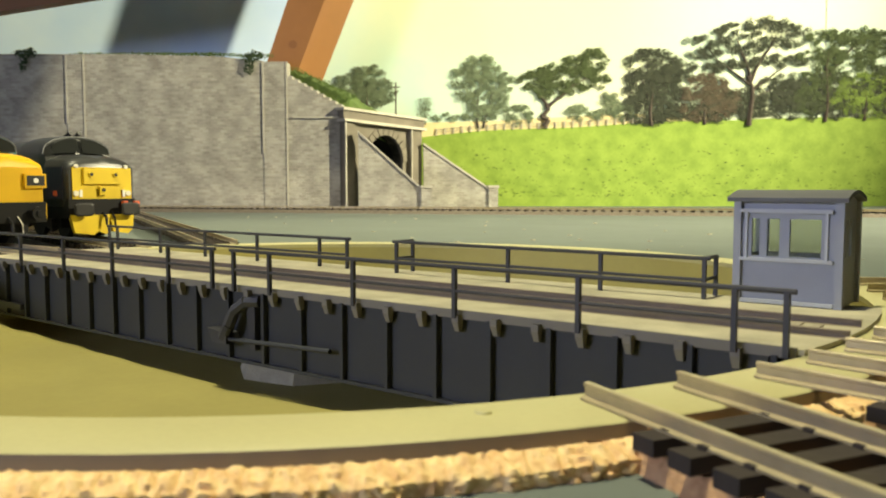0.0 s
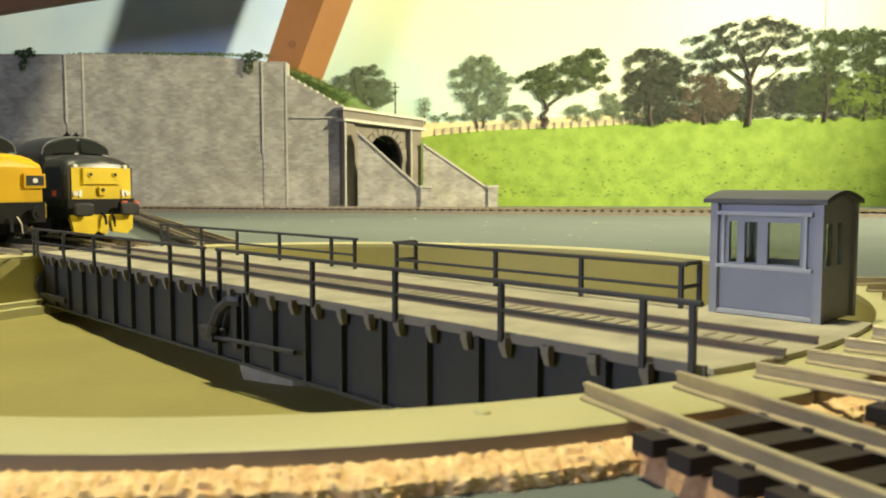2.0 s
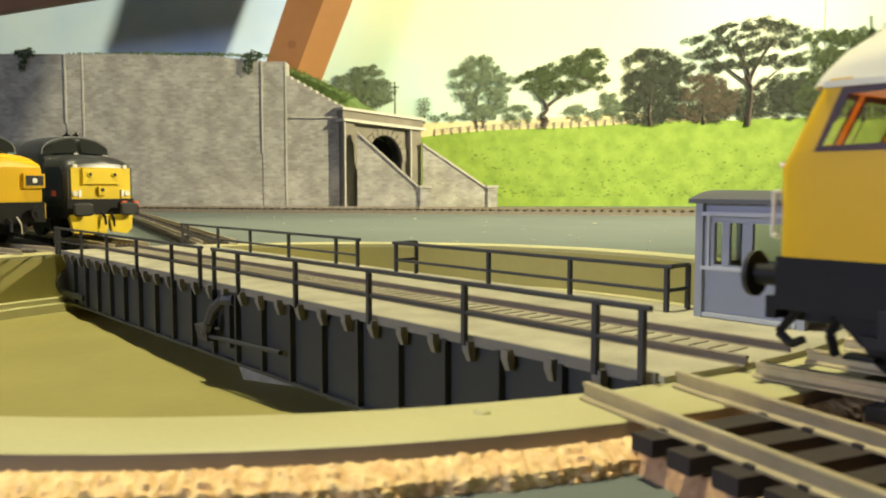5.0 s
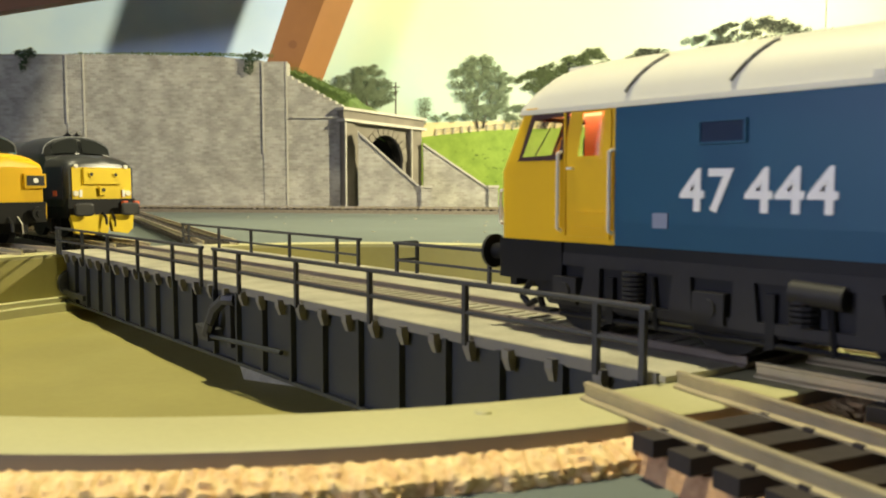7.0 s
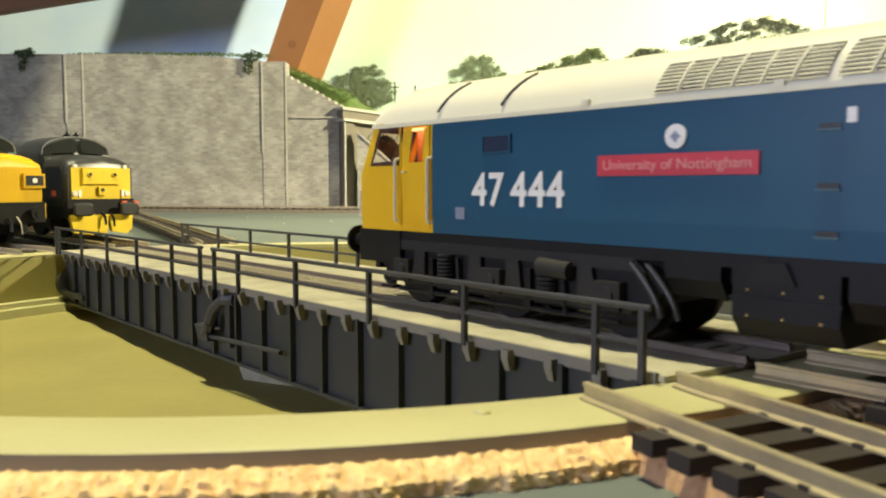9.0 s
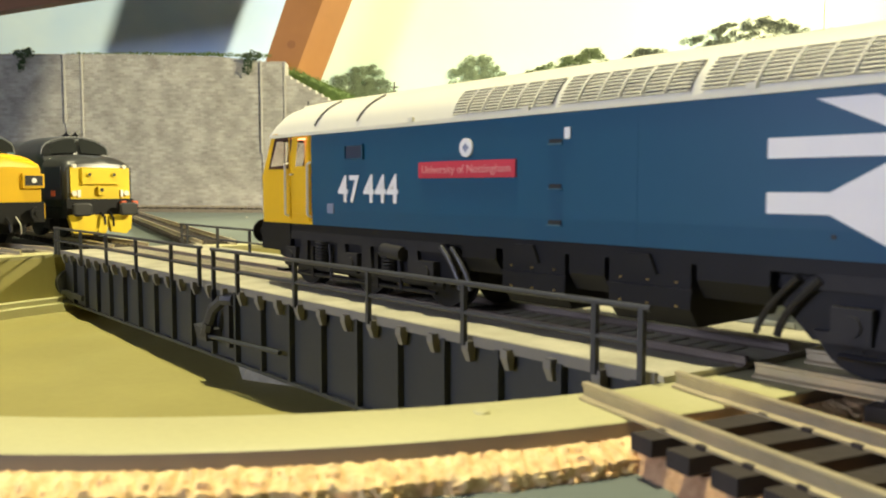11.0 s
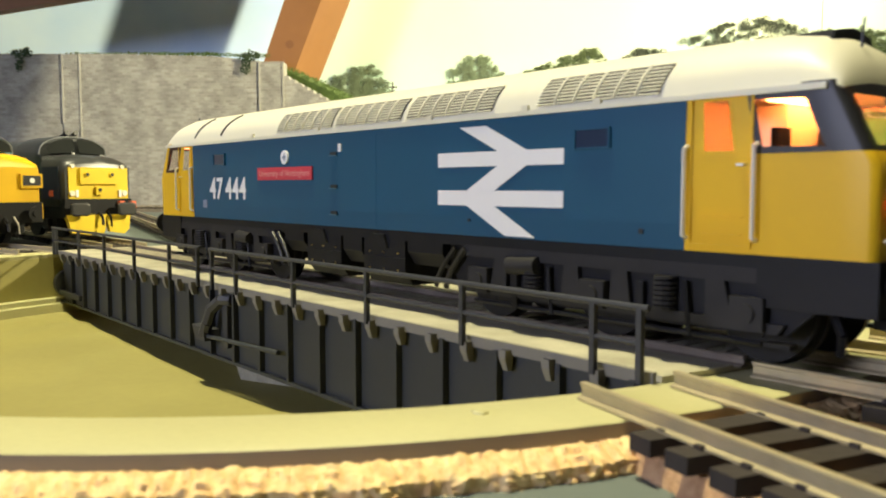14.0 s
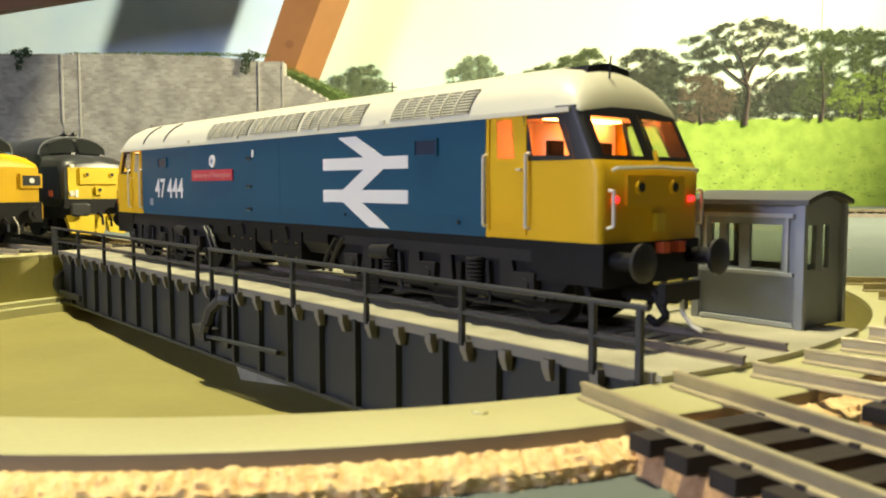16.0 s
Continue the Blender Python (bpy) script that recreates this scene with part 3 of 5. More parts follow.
def cab(s):
    """A cab at the end s (+1 or -1) of the engine, with its real openings."""
    NOSE = FRONT + (0.0010 if s > 0 else 0)
    c = part("cab", bmesh.new(), YELLOW, engine, "yellow cab with black-framed windows")
    levels = ((SOLE, NOSE, HW * 0.985), (0.0286, NOSE, HW), (0.0305, NOSE - 0.0010, HW), (0.0390, NOSE - 0.0052, HW * 0.985), (0.0401, NOSE - 0.0058, HW * 0.98))
    bands = []
    for z, front, w in levels:
        k = (front - BORDER) / (NOSE - BORDER)
        xs = [BORDER + k * d for d in (0.0, 0.0031, 0.0088, 0.0121, 0.0236)]
        half = outline(front, 0.0014, w, xs)
        ring = [(x, -y, z) for x, y in half] + [(x, y, z) for x, y in reversed(half)]
        bands.append(ring)
    n = len(bands[0])
    h = n // 2
    # columns: 0 rear post, 1 door light, 2 post, 3 quarter light, 4.. corner, h-2 windscreen, h-1 centre pillar
    openings = {1, 3, h - 2, n - 2 - 1, n - 2 - 3, h}
    bm = bmesh.new()
    dark = bmesh.new()
    for j in range(len(bands) - 1):
        for i in range(n - 1):
            if j == 2 and i in openings:
                continue
            tgt = dark if (j >= 2 and (3 <= i <= n - 5)) else bm
            q = [bands[j][i], bands[j][i + 1], bands[j + 1][i + 1], bands[j + 1][i]]
            tgt.faces.new([tgt.verts.new((s * p[0], p[1], p[2])) for p in q])
    bmesh.ops.remove_doubles(bm, verts=bm.verts, dist=1e-6)
    bmesh.ops.remove_doubles(dark, verts=dark.verts, dist=1e-6)
    bmesh.ops.recalc_face_normals(bm, faces=bm.faces)
    for f in bm.faces:
        f.smooth = True
    for e in bm.edges:
        e.smooth = len(e.link_faces) == 2 and e.calc_face_angle(0) < 0.6
    bm.to_mesh(c.data)
    bm.free()
    part("window_surround", dark, SOFT_BLACK if s > 0 else YELLOW, c, "black window surround" if s > 0 else "", smooth=True)
    for i in sorted(openings):
        a, b = bands[2], bands[3]
        cen = (Vector(a[i]) + Vector(a[i + 1]) + Vector(b[i]) + Vector(b[i + 1])) / 4
        g = bmesh.new()
        g.faces.new([g.verts.new((s * (p[0] * 0.9997), p[1] * 0.985, p[2])) for p in (a[i], a[i + 1], b[i + 1], b[i])])
        gl = part("window_pane", g, PANE, c, "clear cab glazing")
        gl.visible_shadow = False
        fr = bmesh.new()
        loop = [Vector(p) for p in (a[i], a[i + 1], b[i + 1], b[i])]
        ins = [p + (cen - p) * ((0.0005 if i in (1, n - 3) else 0.0010) / max(1e-6, (cen - p).length) * 1.4) for p in loop]
        for q in range(4):
            fr.faces.new([fr.verts.new((s * p.x * 1.0003, p.y * 1.004, p.z)) for p in (loop[q], loop[(q + 1) % 4], ins[(q + 1) % 4], ins[q])])
        part("window_frame", fr, (SOFT_BLACK if s > 0 else MAROON) if i not in (1, n - 3) else YELLOW, c)
    # inside: bulkhead, floor, desk, lamp
    inn = bmesh.new()
    add_box(inn, *sorted((s * (BORDER + 0.0006), s * (BORDER + 0.0012))), -HW * 0.95, HW * 0.95, 0.024, 0.0395)
    add_box(inn, *sorted((s * BORDER, s * (NOSE - 0.004))), -HW * 0.95, HW * 0.95, 0.0255, 0.026)
    add_box(inn, *sorted((s * (NOSE - 0.0066), s * (NOSE - 0.0020))), -HW * 0.85, HW * 0.85, 0.0262, 0.0300)
    add_box(inn, *sorted((s * (BORDER + 0.0012), s * (BORDER + 0.0100))), -0.0030 if s > 0 else -0.0108, 0.0125, 0.026, 0.0383)
    part("cab_interior", inn, CAB_INSIDE, c, "warm tan cab lining")
    for y in (-0.0072, 0.0072):
        st = bmesh.new()
        add_box(st, *sorted((s * 0.1035, s * 0.1075)), y - 0.002, y + 0.002, 0.026, 0.0292)
        add_box(st, *sorted((s * 0.1030, s * 0.1040)), y - 0.002, y + 0.002, 0.0292, 0.0345)
        part("seat", st, BLACK, c, bevel=0.0003)
    if s > 0:
        part("cab_lamp", made(add_box, 0.1024, 0.1060, -0.0095, 0.0095, 0.0384, 0.0387), CAB_LAMP, c, "amber cab lamp")
        part("lamp_bulb", made(add_rod, (0.1115, -0.0118, 0.0372), (0.1115, -0.0118, 0.0384), 0.0007, 8), CAB_LAMP, c)
    else:
        part("cab_lamp", made(add_box, -0.1060, -0.0945, -0.0128, 0.0128, 0.0384, 0.0387), CAB_LAMP_DIM, c, "rosy cab lamp")
    # doors, handrails, front fittings
    for y in (-HW, HW):
        o = -1 if y < 0 else 1
        d = bmesh.new()
        for x0, x1, z0, z1 in ((0.0930, 0.0934, 0.0170, 0.0392), (0.1030, 0.1034, 0.0170, 0.0392), (0.0930, 0.1034, 0.0168, 0.0172), (0.0945, 0.1020, 0.0186, 0.0188), (0.0945, 0.1020, 0.0212, 0.0214), (0.0945, 0.1020, 0.0388, 0.0392)):
            add_box(d, *sorted((s * x0, s * x1)), *sorted((y, y + o * 0.00022)), z0, z1)
        door = part("door", d, YELLOW, c)
        part("door_handle", made(add_box, *sorted((s * 0.1012, s * 0.1024)), *sorted((y, y + o * 0.0007)), 0.0288, 0.0292), CHROME, door)
        for x in (0.0926, 0.1041):
            part("handrail", made(add_pipe, [(s * x, y, 0.0180), (s * x, y + o * 0.0010, 0.0184), (s * x, y + o * 0.0010, 0.0316), (s * x, y, 0.0320)], 0.00032, 6), CHROME, c, "pale wire handrail")
    part("nose_rail", made(add_pipe, [(s * (NOSE + 0.0001), -0.0125, 0.0286), (s * (NOSE + 0.0007), -0.0118, 0.0290), (s * (NOSE + 0.0008), 0, 0.0293), (s * (NOSE + 0.0007), 0.0118, 0.0290), (s * (NOSE + 0.0001), 0.0125, 0.0286)], 0.00036, 6), CHROME, c, "pale nose handrail")
    part("nose_panel", made(add_box, *sorted((s * (NOSE - 0.001), s * (NOSE + 0.00025))), -0.0085, 0.0085, 0.0225, 0.0278), YELLOW, c, bevel=0.0002)
    for y in (-0.0050, 0.0050):
        lamp = part("marker_lamp", made(add_rod, (s * (NOSE - 0.0005), y, 0.0257), (s * (NOSE + 0.0007), y, 0.0257), 0.0013, 14), YELLOW, c, smooth=True)
        part("lens", made(add_rod, (s * (NOSE + 0.0006), y, 0.0257), (s * (NOSE + 0.0008), y, 0.0257), 0.0009, 12), SOFT_BLACK, lamp)
    for y in (-0.0112, 0.0112):
        part("tail_lamp", made(add_rod, (s * (NOSE - 0.0008), y, 0.0236), (s * (NOSE + 0.0003), y, 0.0236), 0.00055, 12), TAIL_LAMP if s > 0 else SOFT_BLACK, c, "red tail lamp", smooth=True)
        part("handrail", made(add_pipe, [(s * NOSE, y * 1.17, 0.0252), (s * (NOSE + 0.001), y * 1.17, 0.0250), (s * (NOSE + 0.001), y * 1.17, 0.0190), (s * NOSE, y * 1.22, 0.0187)], 0.00032, 6), CHROME, c, "pale wire handrail")
        part("wiper", made(add_pipe, [(s * (NOSE - 0.0004), y * 0.52, 0.0308), (s * (NOSE - 0.0044), y * 0.40, 0.0378)], 0.00014, 4), SOFT_BLACK, c)
    part("lamp_iron", made(add_box, *sorted((s * NOSE, s * (NOSE + 0.0009))), -0.0008, 0.0018, 0.0178, 0.0210), YELLOW_PALE, c)
    part("horn_stub", made(add_rod, (s * (NOSE + 0.0004), 0, 0.0292), (s * (NOSE - 0.0004), 0, 0.0322), 0.0004, 6), YELLOW, c)
    part("aerial", made(add_rod, (s * 0.1128, -0.003, 0.0440), (s * 0.1132, -0.003, 0.0498), 0.00020, 5), SOFT_BLACK, roof)
    # buffer beam
    beam_ = bmesh.new()
    add_box(beam_, *sorted((s * (BORDER + 0.012), s * (NOSE - 0.0002))), -HW * 0.97, HW * 0.97, 0.0085, SOLE)
    bb = part("buffer_beam", beam_, BLACK, engine, bevel=0.0005)
    reach_out = NOSE + (0.0056 if s > 0 else 0.0042)
    for y in (-0.0113, 0.0113):
        b = part("buffer", made(add_rod, (s * (NOSE - 0.001), y, 0.0130), (s * (reach_out + 0.0002), y, 0.0130), 0.0016, 12), BLACK, bb, smooth=True)
        part("buffer_head", made(add_loft, [[(s * x, y + r * math.cos(6.283 * i / 20), 0.0130 + r * math.sin(6.283 * i / 20)) for i in range(20)] for x, r in ((reach_out, 0.0034), (reach_out + 0.0007, 0.0034), (reach_out + 0.0011, 0.0024))]), SOFT_BLACK, b, "glossy black buffer head", smooth=True)
    cp = bmesh.new()
    add_box(cp, *sorted((s * (NOSE - 0.006), s * (NOSE + 0.0055))), -0.0016, 0.0016, 0.0052, 0.0078)
    add_box(cp, *sorted((s * (NOSE + 0.0045), s * (NOSE + 0.0062))), -0.0052, 0.0052, 0.0056, 0.0090)
    add_pipe(cp, [(s * (NOSE + 0.002), -0.003, 0.0070), (s * (NOSE + 0.005), -0.003, 0.0032), (s * (NOSE + 0.003), -0.003, 0.0015), (s * (NOSE + 0.001), -0.003, 0.0026)], 0.0007, 6)
    part("coupling", cp, BLACK, bb)
    if s > 0:
        for y in (0.0015, 0.0062):
            part("hose_cock", made(add_box, NOSE - 0.0002, NOSE + 0.0016, y - 0.0010, y + 0.0010, 0.0138, 0.0158), HOSE_RED, bb, "orange-red hose cock", bevel=0.0003)
        part("brake_pipe", made(add_pipe, [(NOSE + 0.0058, 0.0000, 0.0062), (NOSE + 0.0062, 0.0, 0.0036), (NOSE + 0.0080, 0.0003, 0.0014), (NOSE + 0.0098, 0.0005, 0.0008)], 0.00042, 6), CHROME, bb, "pale hanging brake pipe")


cab(1)
cab(-1)

# body side fittings, on both flanks
for side in (-1, 1):
    y = side * HW

    def plate(x0, x1, z0, z1, mat, name, parent=body, d=0.00025, label=""):
        return part(name, made(add_box, x0, x1, *sorted((y, y + side * d)), z0, z1), mat, parent, label)

    for x0, x1 in ((-0.0758, -0.0686), (0.0703, 0.0774)):
        w = plate(x0, x1, 0.0325, 0.0355, DIM_PANE, "side_window", label="dark body-side window")
        for a in ((x0 - 0.0003, x1 + 0.0003, 0.0355, 0.0358), (x0 - 0.0003, x1 + 0.0003, 0.0322, 0.0325), (x0 - 0.0004, x0, 0.0322, 0.0358), (x1, x1 + 0.0004, 0.0322, 0.0358)):
            plate(*a, BLUE, "window_rim", w, 0.0005)
    # double arrow
    X, T, H = 0.0326, 0.0376, 0.0212
    z1, z2, z3, z4 = T - 0.235 * H, T - 0.370 * H, T - 0.593 * H, T - 0.735 * H
    k = lambda p: [(X + a, b) for a, b in p]
    shapes = (k([(0, z1), (0, z2), (0.0348, z2), (0.0348, z1)]), k([(0, z3), (0, z4), (0.0348, z4), (0.0348, z3)]),
              k([(0.0068, T), (0.0146, T), (0.0256, z1), (0.0178, z1)]), k([(0.0178, z2), (0.0256, z2), (0.0170, z3), (0.0090, z3)]),
              k([(0.0090, z4), (0.0170, z4), (0.0278, T - H), (0.0200, T - H)]))
    for i, sh in enumerate(shapes):
        part("emblem_stroke", made(add_prism, sh, *sorted((y + side * 0.00002, y + side * (0.00012 + 0.00001 * i))), "y"), WHITE, body, "white stroke of the large joined-arrows emblem")
    # running number
    cu = bpy.data.curves.new("number", "FONT")
    cu.body, cu.size, cu.extrude, cu.offset = "47 444", 0.0090, 0.00008, 0.00017
    cu.space_character, cu.space_word = 1.08, 0.55
    cu.align_x = "LEFT"
    cu.materials.append(WHITE)
    tmp = new("number", cu)
    bpy.context.view_layer.update()
    me = bpy.data.meshes.new_from_object(tmp.evaluated_get(bpy.context.evaluated_depsgraph_get()))
    bpy.data.objects.remove(tmp)
    wd = max(v.co.x for v in me.vertices)
    ht = max(v.co.y for v in me.vertices)
    sx, sz = 0.0245 / wd, 0.0064 / ht
    rot = pose(-0.0793 if side < 0 else -0.0548, y + side * 0.0001, 0.0222, 90, 0, 0 if side < 0 else 180)
    me.transform(Matrix.Diagonal((sx, sz, 1, 1)))
    whole = bmesh.new()
    whole.from_mesh(me)
    left = set(whole.verts)
    while left:
        seed = left.pop()
        isle, todo = {seed}, [seed]
        while todo:
            v = todo.pop()
            for e in v.link_edges:
                o = e.other_vert(v)
                if o not in isle:
                    isle.add(o)
                    todo.append(o)
        left -= isle
        one = bmesh.new()
        idx = {v: one.verts.new(v.co) for v in isle}
        for f in {f for v in isle for f in v.link_faces}:
            one.faces.new([idx[v] for v in f.verts])
        part("numeral", one, WHITE, body, "white numeral of the running number").matrix_basis = rot
    whole.free()
    # nameplate with crest
    np_ = plate(-0.0471, -0.0177, 0.0276, 0.0310, RED, "nameplate", d=0.0004, label="red nameplate with pale lettering")
    cu = bpy.data.curves.new("lettering", "FONT")
    cu.body, cu.size, cu.extrude = "University of Nottingham", 0.0026, 0.00006
    cu.align_x = "CENTER"
    tmp = new("lettering", cu)
    bpy.context.view_layer.update()
    me = bpy.data.meshes.new_from_object(tmp.evaluated_get(bpy.context.evaluated_depsgraph_get()))
    bpy.data.objects.remove(tmp)
    me.materials.append(FADED_PINK)
    wd = max(v.co.x for v in me.vertices) * 2
    me.transform(Matrix.Diagonal((0.0270 / wd, 0.9, 1, 1)))
    share("lettering", me, np_, pose(-0.0324, y + side * 0.00042, 0.0286, 90, 0, 0 if side < 0 else 180))
    cr = part("crest", made(add_rod, (-0.0318, y, 0.0336), (-0.0318, y + side * 0.0004, 0.0336), 0.0019, 20), WHITE, body, "round white crest")
    part("crest_shield", made(add_prism, [(-0.0318 + 0.0010 * math.cos(t) * q, 0.0336 + 0.0010 * math.sin(t) * q) for t, q in [(math.pi * i / 4, 1 if i % 2 == 0 else 0.6) for i in range(8)]], *sorted((y + side * 0.0004, y + side * 0.0005)), "y"), GREY_BLUE, cr)
    plate(-0.0056, -0.0043, 0.0342, 0.0362, WHITE, "warning_label", label="small white label")
    plate(-0.0843, -0.0815, 0.0192, 0.0216, GREY_BLUE, "data_panel", label="small pale data panel")
    for z in (0.0190, 0.0255, 0.0335):
        v = plate(-0.0093, -0.0063, z, z + 0.0008, SOFT_BLACK, "side_vent", d=0.0002)
        plate(-0.0095, -0.0061, z - 0.0002, z, LIT_BLUE, "vent_lip", v, 0.0005)
    plate(0.0420, 0.0426, 0.0188, 0.0194, SOFT_BLACK, "drain_hole", d=0.0002)
    plate(0.0838, 0.0846, 0.0182, 0.0190, SOFT_BLACK, "drain_hole", d=0.0002)
    for x in (0.010,):
        plate(x, x + 0.0001, SOLE + 0.001, CANT - 0.001, BLUE, "panel_seam", d=0.00004)

# underframe
part("underframe", made(add_box, -0.108, 0.108, -HW * 0.80, HW * 0.80, 0.0112, SOLE + 0.001), BLACK, engine)
for side in (-1, 1):
    part("sole_bar", made(add_box, -0.104, 0.104, *sorted((side * HW * 0.90, side * HW * 0.95)), 0.0138, SOLE + 0.0002), BLACK, engine)
for x0, x1, z0 in ((-0.022, -0.006, 0.0036), (0.004, 0.020, 0.0036), (-0.005, 0.003, 0.0075), (0.021, 0.033, 0.0085), (-0.034, -0.024, 0.0085)):
    bm = bmesh.new()
    add_prism(bm, [(-HW * 0.95, 0.0138), (-HW * 0.95, z0 + 0.003), (-HW * 0.8, z0), (HW * 0.8, z0), (HW * 0.95, z0 + 0.003), (HW * 0.95, 0.0138)], x0, x1, "x")
    tank = part("fuel_tank", bm, BLACK, engine, bevel=0.0003)
    if z0 < 0.005:
        for x in (x0 + 0.0025, (x0 + x1) / 2, x1 - 0.0025):
            for z in (0.0108, 0.0070):
                part("brass_pin", made(add_rod, (x, -HW * 0.95 - 0.0003, z), (x, -HW * 0.94, z), 0.00018, 6), BRASS, tank)
        for o in (-1, 1):
            part("tank_rib", made(add_box, x0 - 0.0004, x1 + 0.0004, *sorted((o * HW * 0.95, o * (HW * 0.95 + 0.0003))), 0.0092, 0.0098), BLACK, tank)
            part("filler_box", made(add_prism, [(x0 + 0.003, 0.0118), (x0 + 0.010, 0.0118), (x0 + 0.0085, 0.0150), (x0 + 0.004, 0.0150)], *sorted((o * HW * 0.94, o * HW * 1.0)), "y"), BLACK, tank, bevel=0.0003)
wheelsets = []


def frame_plate(cx, e):
    """Outline of a bogie's side frame, its upswept end towards e."""
    half = [(-0.0395, 0.0112), (-0.0395, 0.0090), (-0.0350, 0.0046), (-0.0230, 0.0040), (0.0230, 0.0040), (0.0345, 0.0046), (0.0392, 0.0090), (0.0405, 0.0118), (0.0380, 0.0136), (0.0300, 0.0142), (-0.0300, 0.0142), (-0.0370, 0.0130)]
    return [(cx + e * a, b) for a, b in half]


for cx in (-0.074, 0.074):
    bg = part("bogie", made(add_box, cx - 0.036, cx + 0.036, -0.0070, 0.0070, 0.0060, 0.0120), BLACK, engine)
    e = 1 if cx > 0 else -1
    for y in (-0.0128, 0.0128):
        o = -1 if y < 0 else 1
        bm = bmesh.new()
        add_prism(bm, frame_plate(cx, e), *sorted((y - o * 0.0003, y + o * 0.0003)), "y")
        # solid plate; its darker black stands in for the web's shaded openings
        fr = part("side_frame", bm, BLACK, bg)
        # raised web of the frame round its openings
        bm = bmesh.new()
        f0, f1 = sorted((y + o * 0.0003, y + o * 0.0013))
        add_prism(bm, [(cx - 0.0365, 0.0118), (cx + 0.0365, 0.0118), (cx + 0.034, 0.0140), (cx - 0.034, 0.0140)], f0, f1, "y")
        add_prism(bm, [(cx - 0.0335, 0.0046), (cx + 0.0335, 0.0046), (cx + 0.0345, 0.0062), (cx - 0.0345, 0.0062)], f0, f1, "y")
        for x in (-0.0240, -0.0055, 0.0055, 0.0240):
            add_prism(bm, [(cx + x - 0.0022, 0.0060), (cx + x + 0.0022, 0.0060), (cx + x * 0.97 + 0.0016, 0.0120), (cx + x * 0.97 - 0.0016, 0.0120)], f0, f1, "y")
        part("frame_web", bm, BOGIE, fr, bevel=0.0003)
        for x in (cx - 0.029, cx, cx + 0.029):
            part("axle_box", made(add_box, x - 0.0027, x + 0.0027, *sorted((y, y + o * 0.0022)), 0.0050, 0.0098), BOGIE, fr, bevel=0.0005)
            part("axle_cap", made(add_rod, (x, y + o * 0.0020, 0.0074), (x, y + o * 0.0027, 0.0074), 0.0015, 12), BOGIE, fr)
        for x in (cx - 0.0145, cx + 0.0145):
            coil = bmesh.new()
            for q in range(7):
                add_rod(coil, (x, y + o * 0.0012, 0.0064 + 0.0008 * q), (x, y + o * 0.0012, 0.0069 + 0.0008 * q), 0.0019, 10)
            part("spring", coil, BOGIE, fr)
            part("brake_block", made(add_box, x - 0.0056, x - 0.0042, *sorted((y - o * 0.001, y + o * 0.0014)), 0.0024, 0.0104), BLACK, fr, bevel=0.0002)
            part("brake_hanger", made(add_rod, (x + 0.0046, y + o * 0.0012, 0.0026), (x + 0.0036, y + o * 0.0012, 0.0112), 0.0005, 6), BLACK, fr)
        part("brake_rod", made(add_rod, (cx - 0.031, y + o * 0.0008, 0.0030), (cx + 0.031, y + o * 0.0008, 0.0030), 0.0005, 6), BLACK, fr)
        part("brake_cylinder", made(add_rod, (cx - e * 0.0205, y + o * 0.0016, 0.0108), (cx - e * 0.0130, y + o * 0.0016, 0.0112), 0.0017, 12), BOGIE, fr, smooth=True)
        # twin sand pipes bowed round the inner end
        for dx, r in ((0.0, 0.0006), (0.0032, 0.0005)):
            pts = [(cx - e * (0.0335 + dx + 0.0062 * math.sin(q * 0.28)), y + o * 0.0014, 0.0132 - 0.0017 * q) for q in range(6)]
            part("sand_pipe", made(add_pipe, pts, r, 8), PIPE_BLACK, fr, smooth=True)
        part("sand_box", made(add_box, *sorted((cx + e * 0.0345, cx + e * 0.0400)), *sorted((y - o * 0.001, y + o * 0.0014)), 0.0084, 0.0132), BLACK, fr, bevel=0.0004)
        part("foot_step", made(add_box, cx + e * 0.034 - 0.002, cx + e * 0.034 + 0.002, *sorted((y, y + o * 0.0025)), 0.0030, 0.0036), BLACK, fr)
        part("life_guard", made(add_pipe, [(cx + e * 0.0385, y * 0.72, 0.0095), (cx + e * 0.0405, y * 0.72, 0.0050), (cx + e * 0.0400, y * 0.66, 0.0020)], 0.0007, 6), BLACK, fr)
    for x in (cx - 0.029, cx, cx + 0.029):
        w = part("wheelset", made(add_rod, (0, -0.0085, 0), (0, 0.0085, 0), 0.0015, 8), BLACK, engine)
        for y in (-0.0079, 0.0079):
            o = -1 if y < 0 else 1
            wm = bmesh.new()
            add_rod(wm, (0, y - 0.0012, 0), (0, y + 0.0012, 0), 0.0077, 28)
            add_rod(wm, (0, y - o * 0.0018, 0), (0, y - o * 0.0012, 0), 0.0083, 28)
            for q in range(6):
                a = q * math.pi / 3
                add_box(wm, 0.0036 * math.cos(a) - 0.0005, 0.0036 * math.cos(a) + 0.0005, *sorted((y + o * 0.0011, y + o * 0.0015)), 0.0036 * math.sin(a) - 0.0005, 0.0036 * math.sin(a) + 0.0005)
            part("wheel", wm, BLACK, w)
        w["x"], w["z"] = x, 0.0072
        w.location = (x, 0, 0.0072)
        wheelsets.append(w)

# the engine was drawn a little over its size: bring all its parts to it
SIZE = 0.93
sized = set()
for ob in engine.children_recursive:
    ob.location *= SIZE
    if ob.data.name not in sized:
        sized.add(ob.data.name)
        ob.data.transform(Matrix.Scale(SIZE, 4))
for w in wheelsets:
    w["x"], w["z"] = w["x"] * SIZE, w["z"] * SIZE
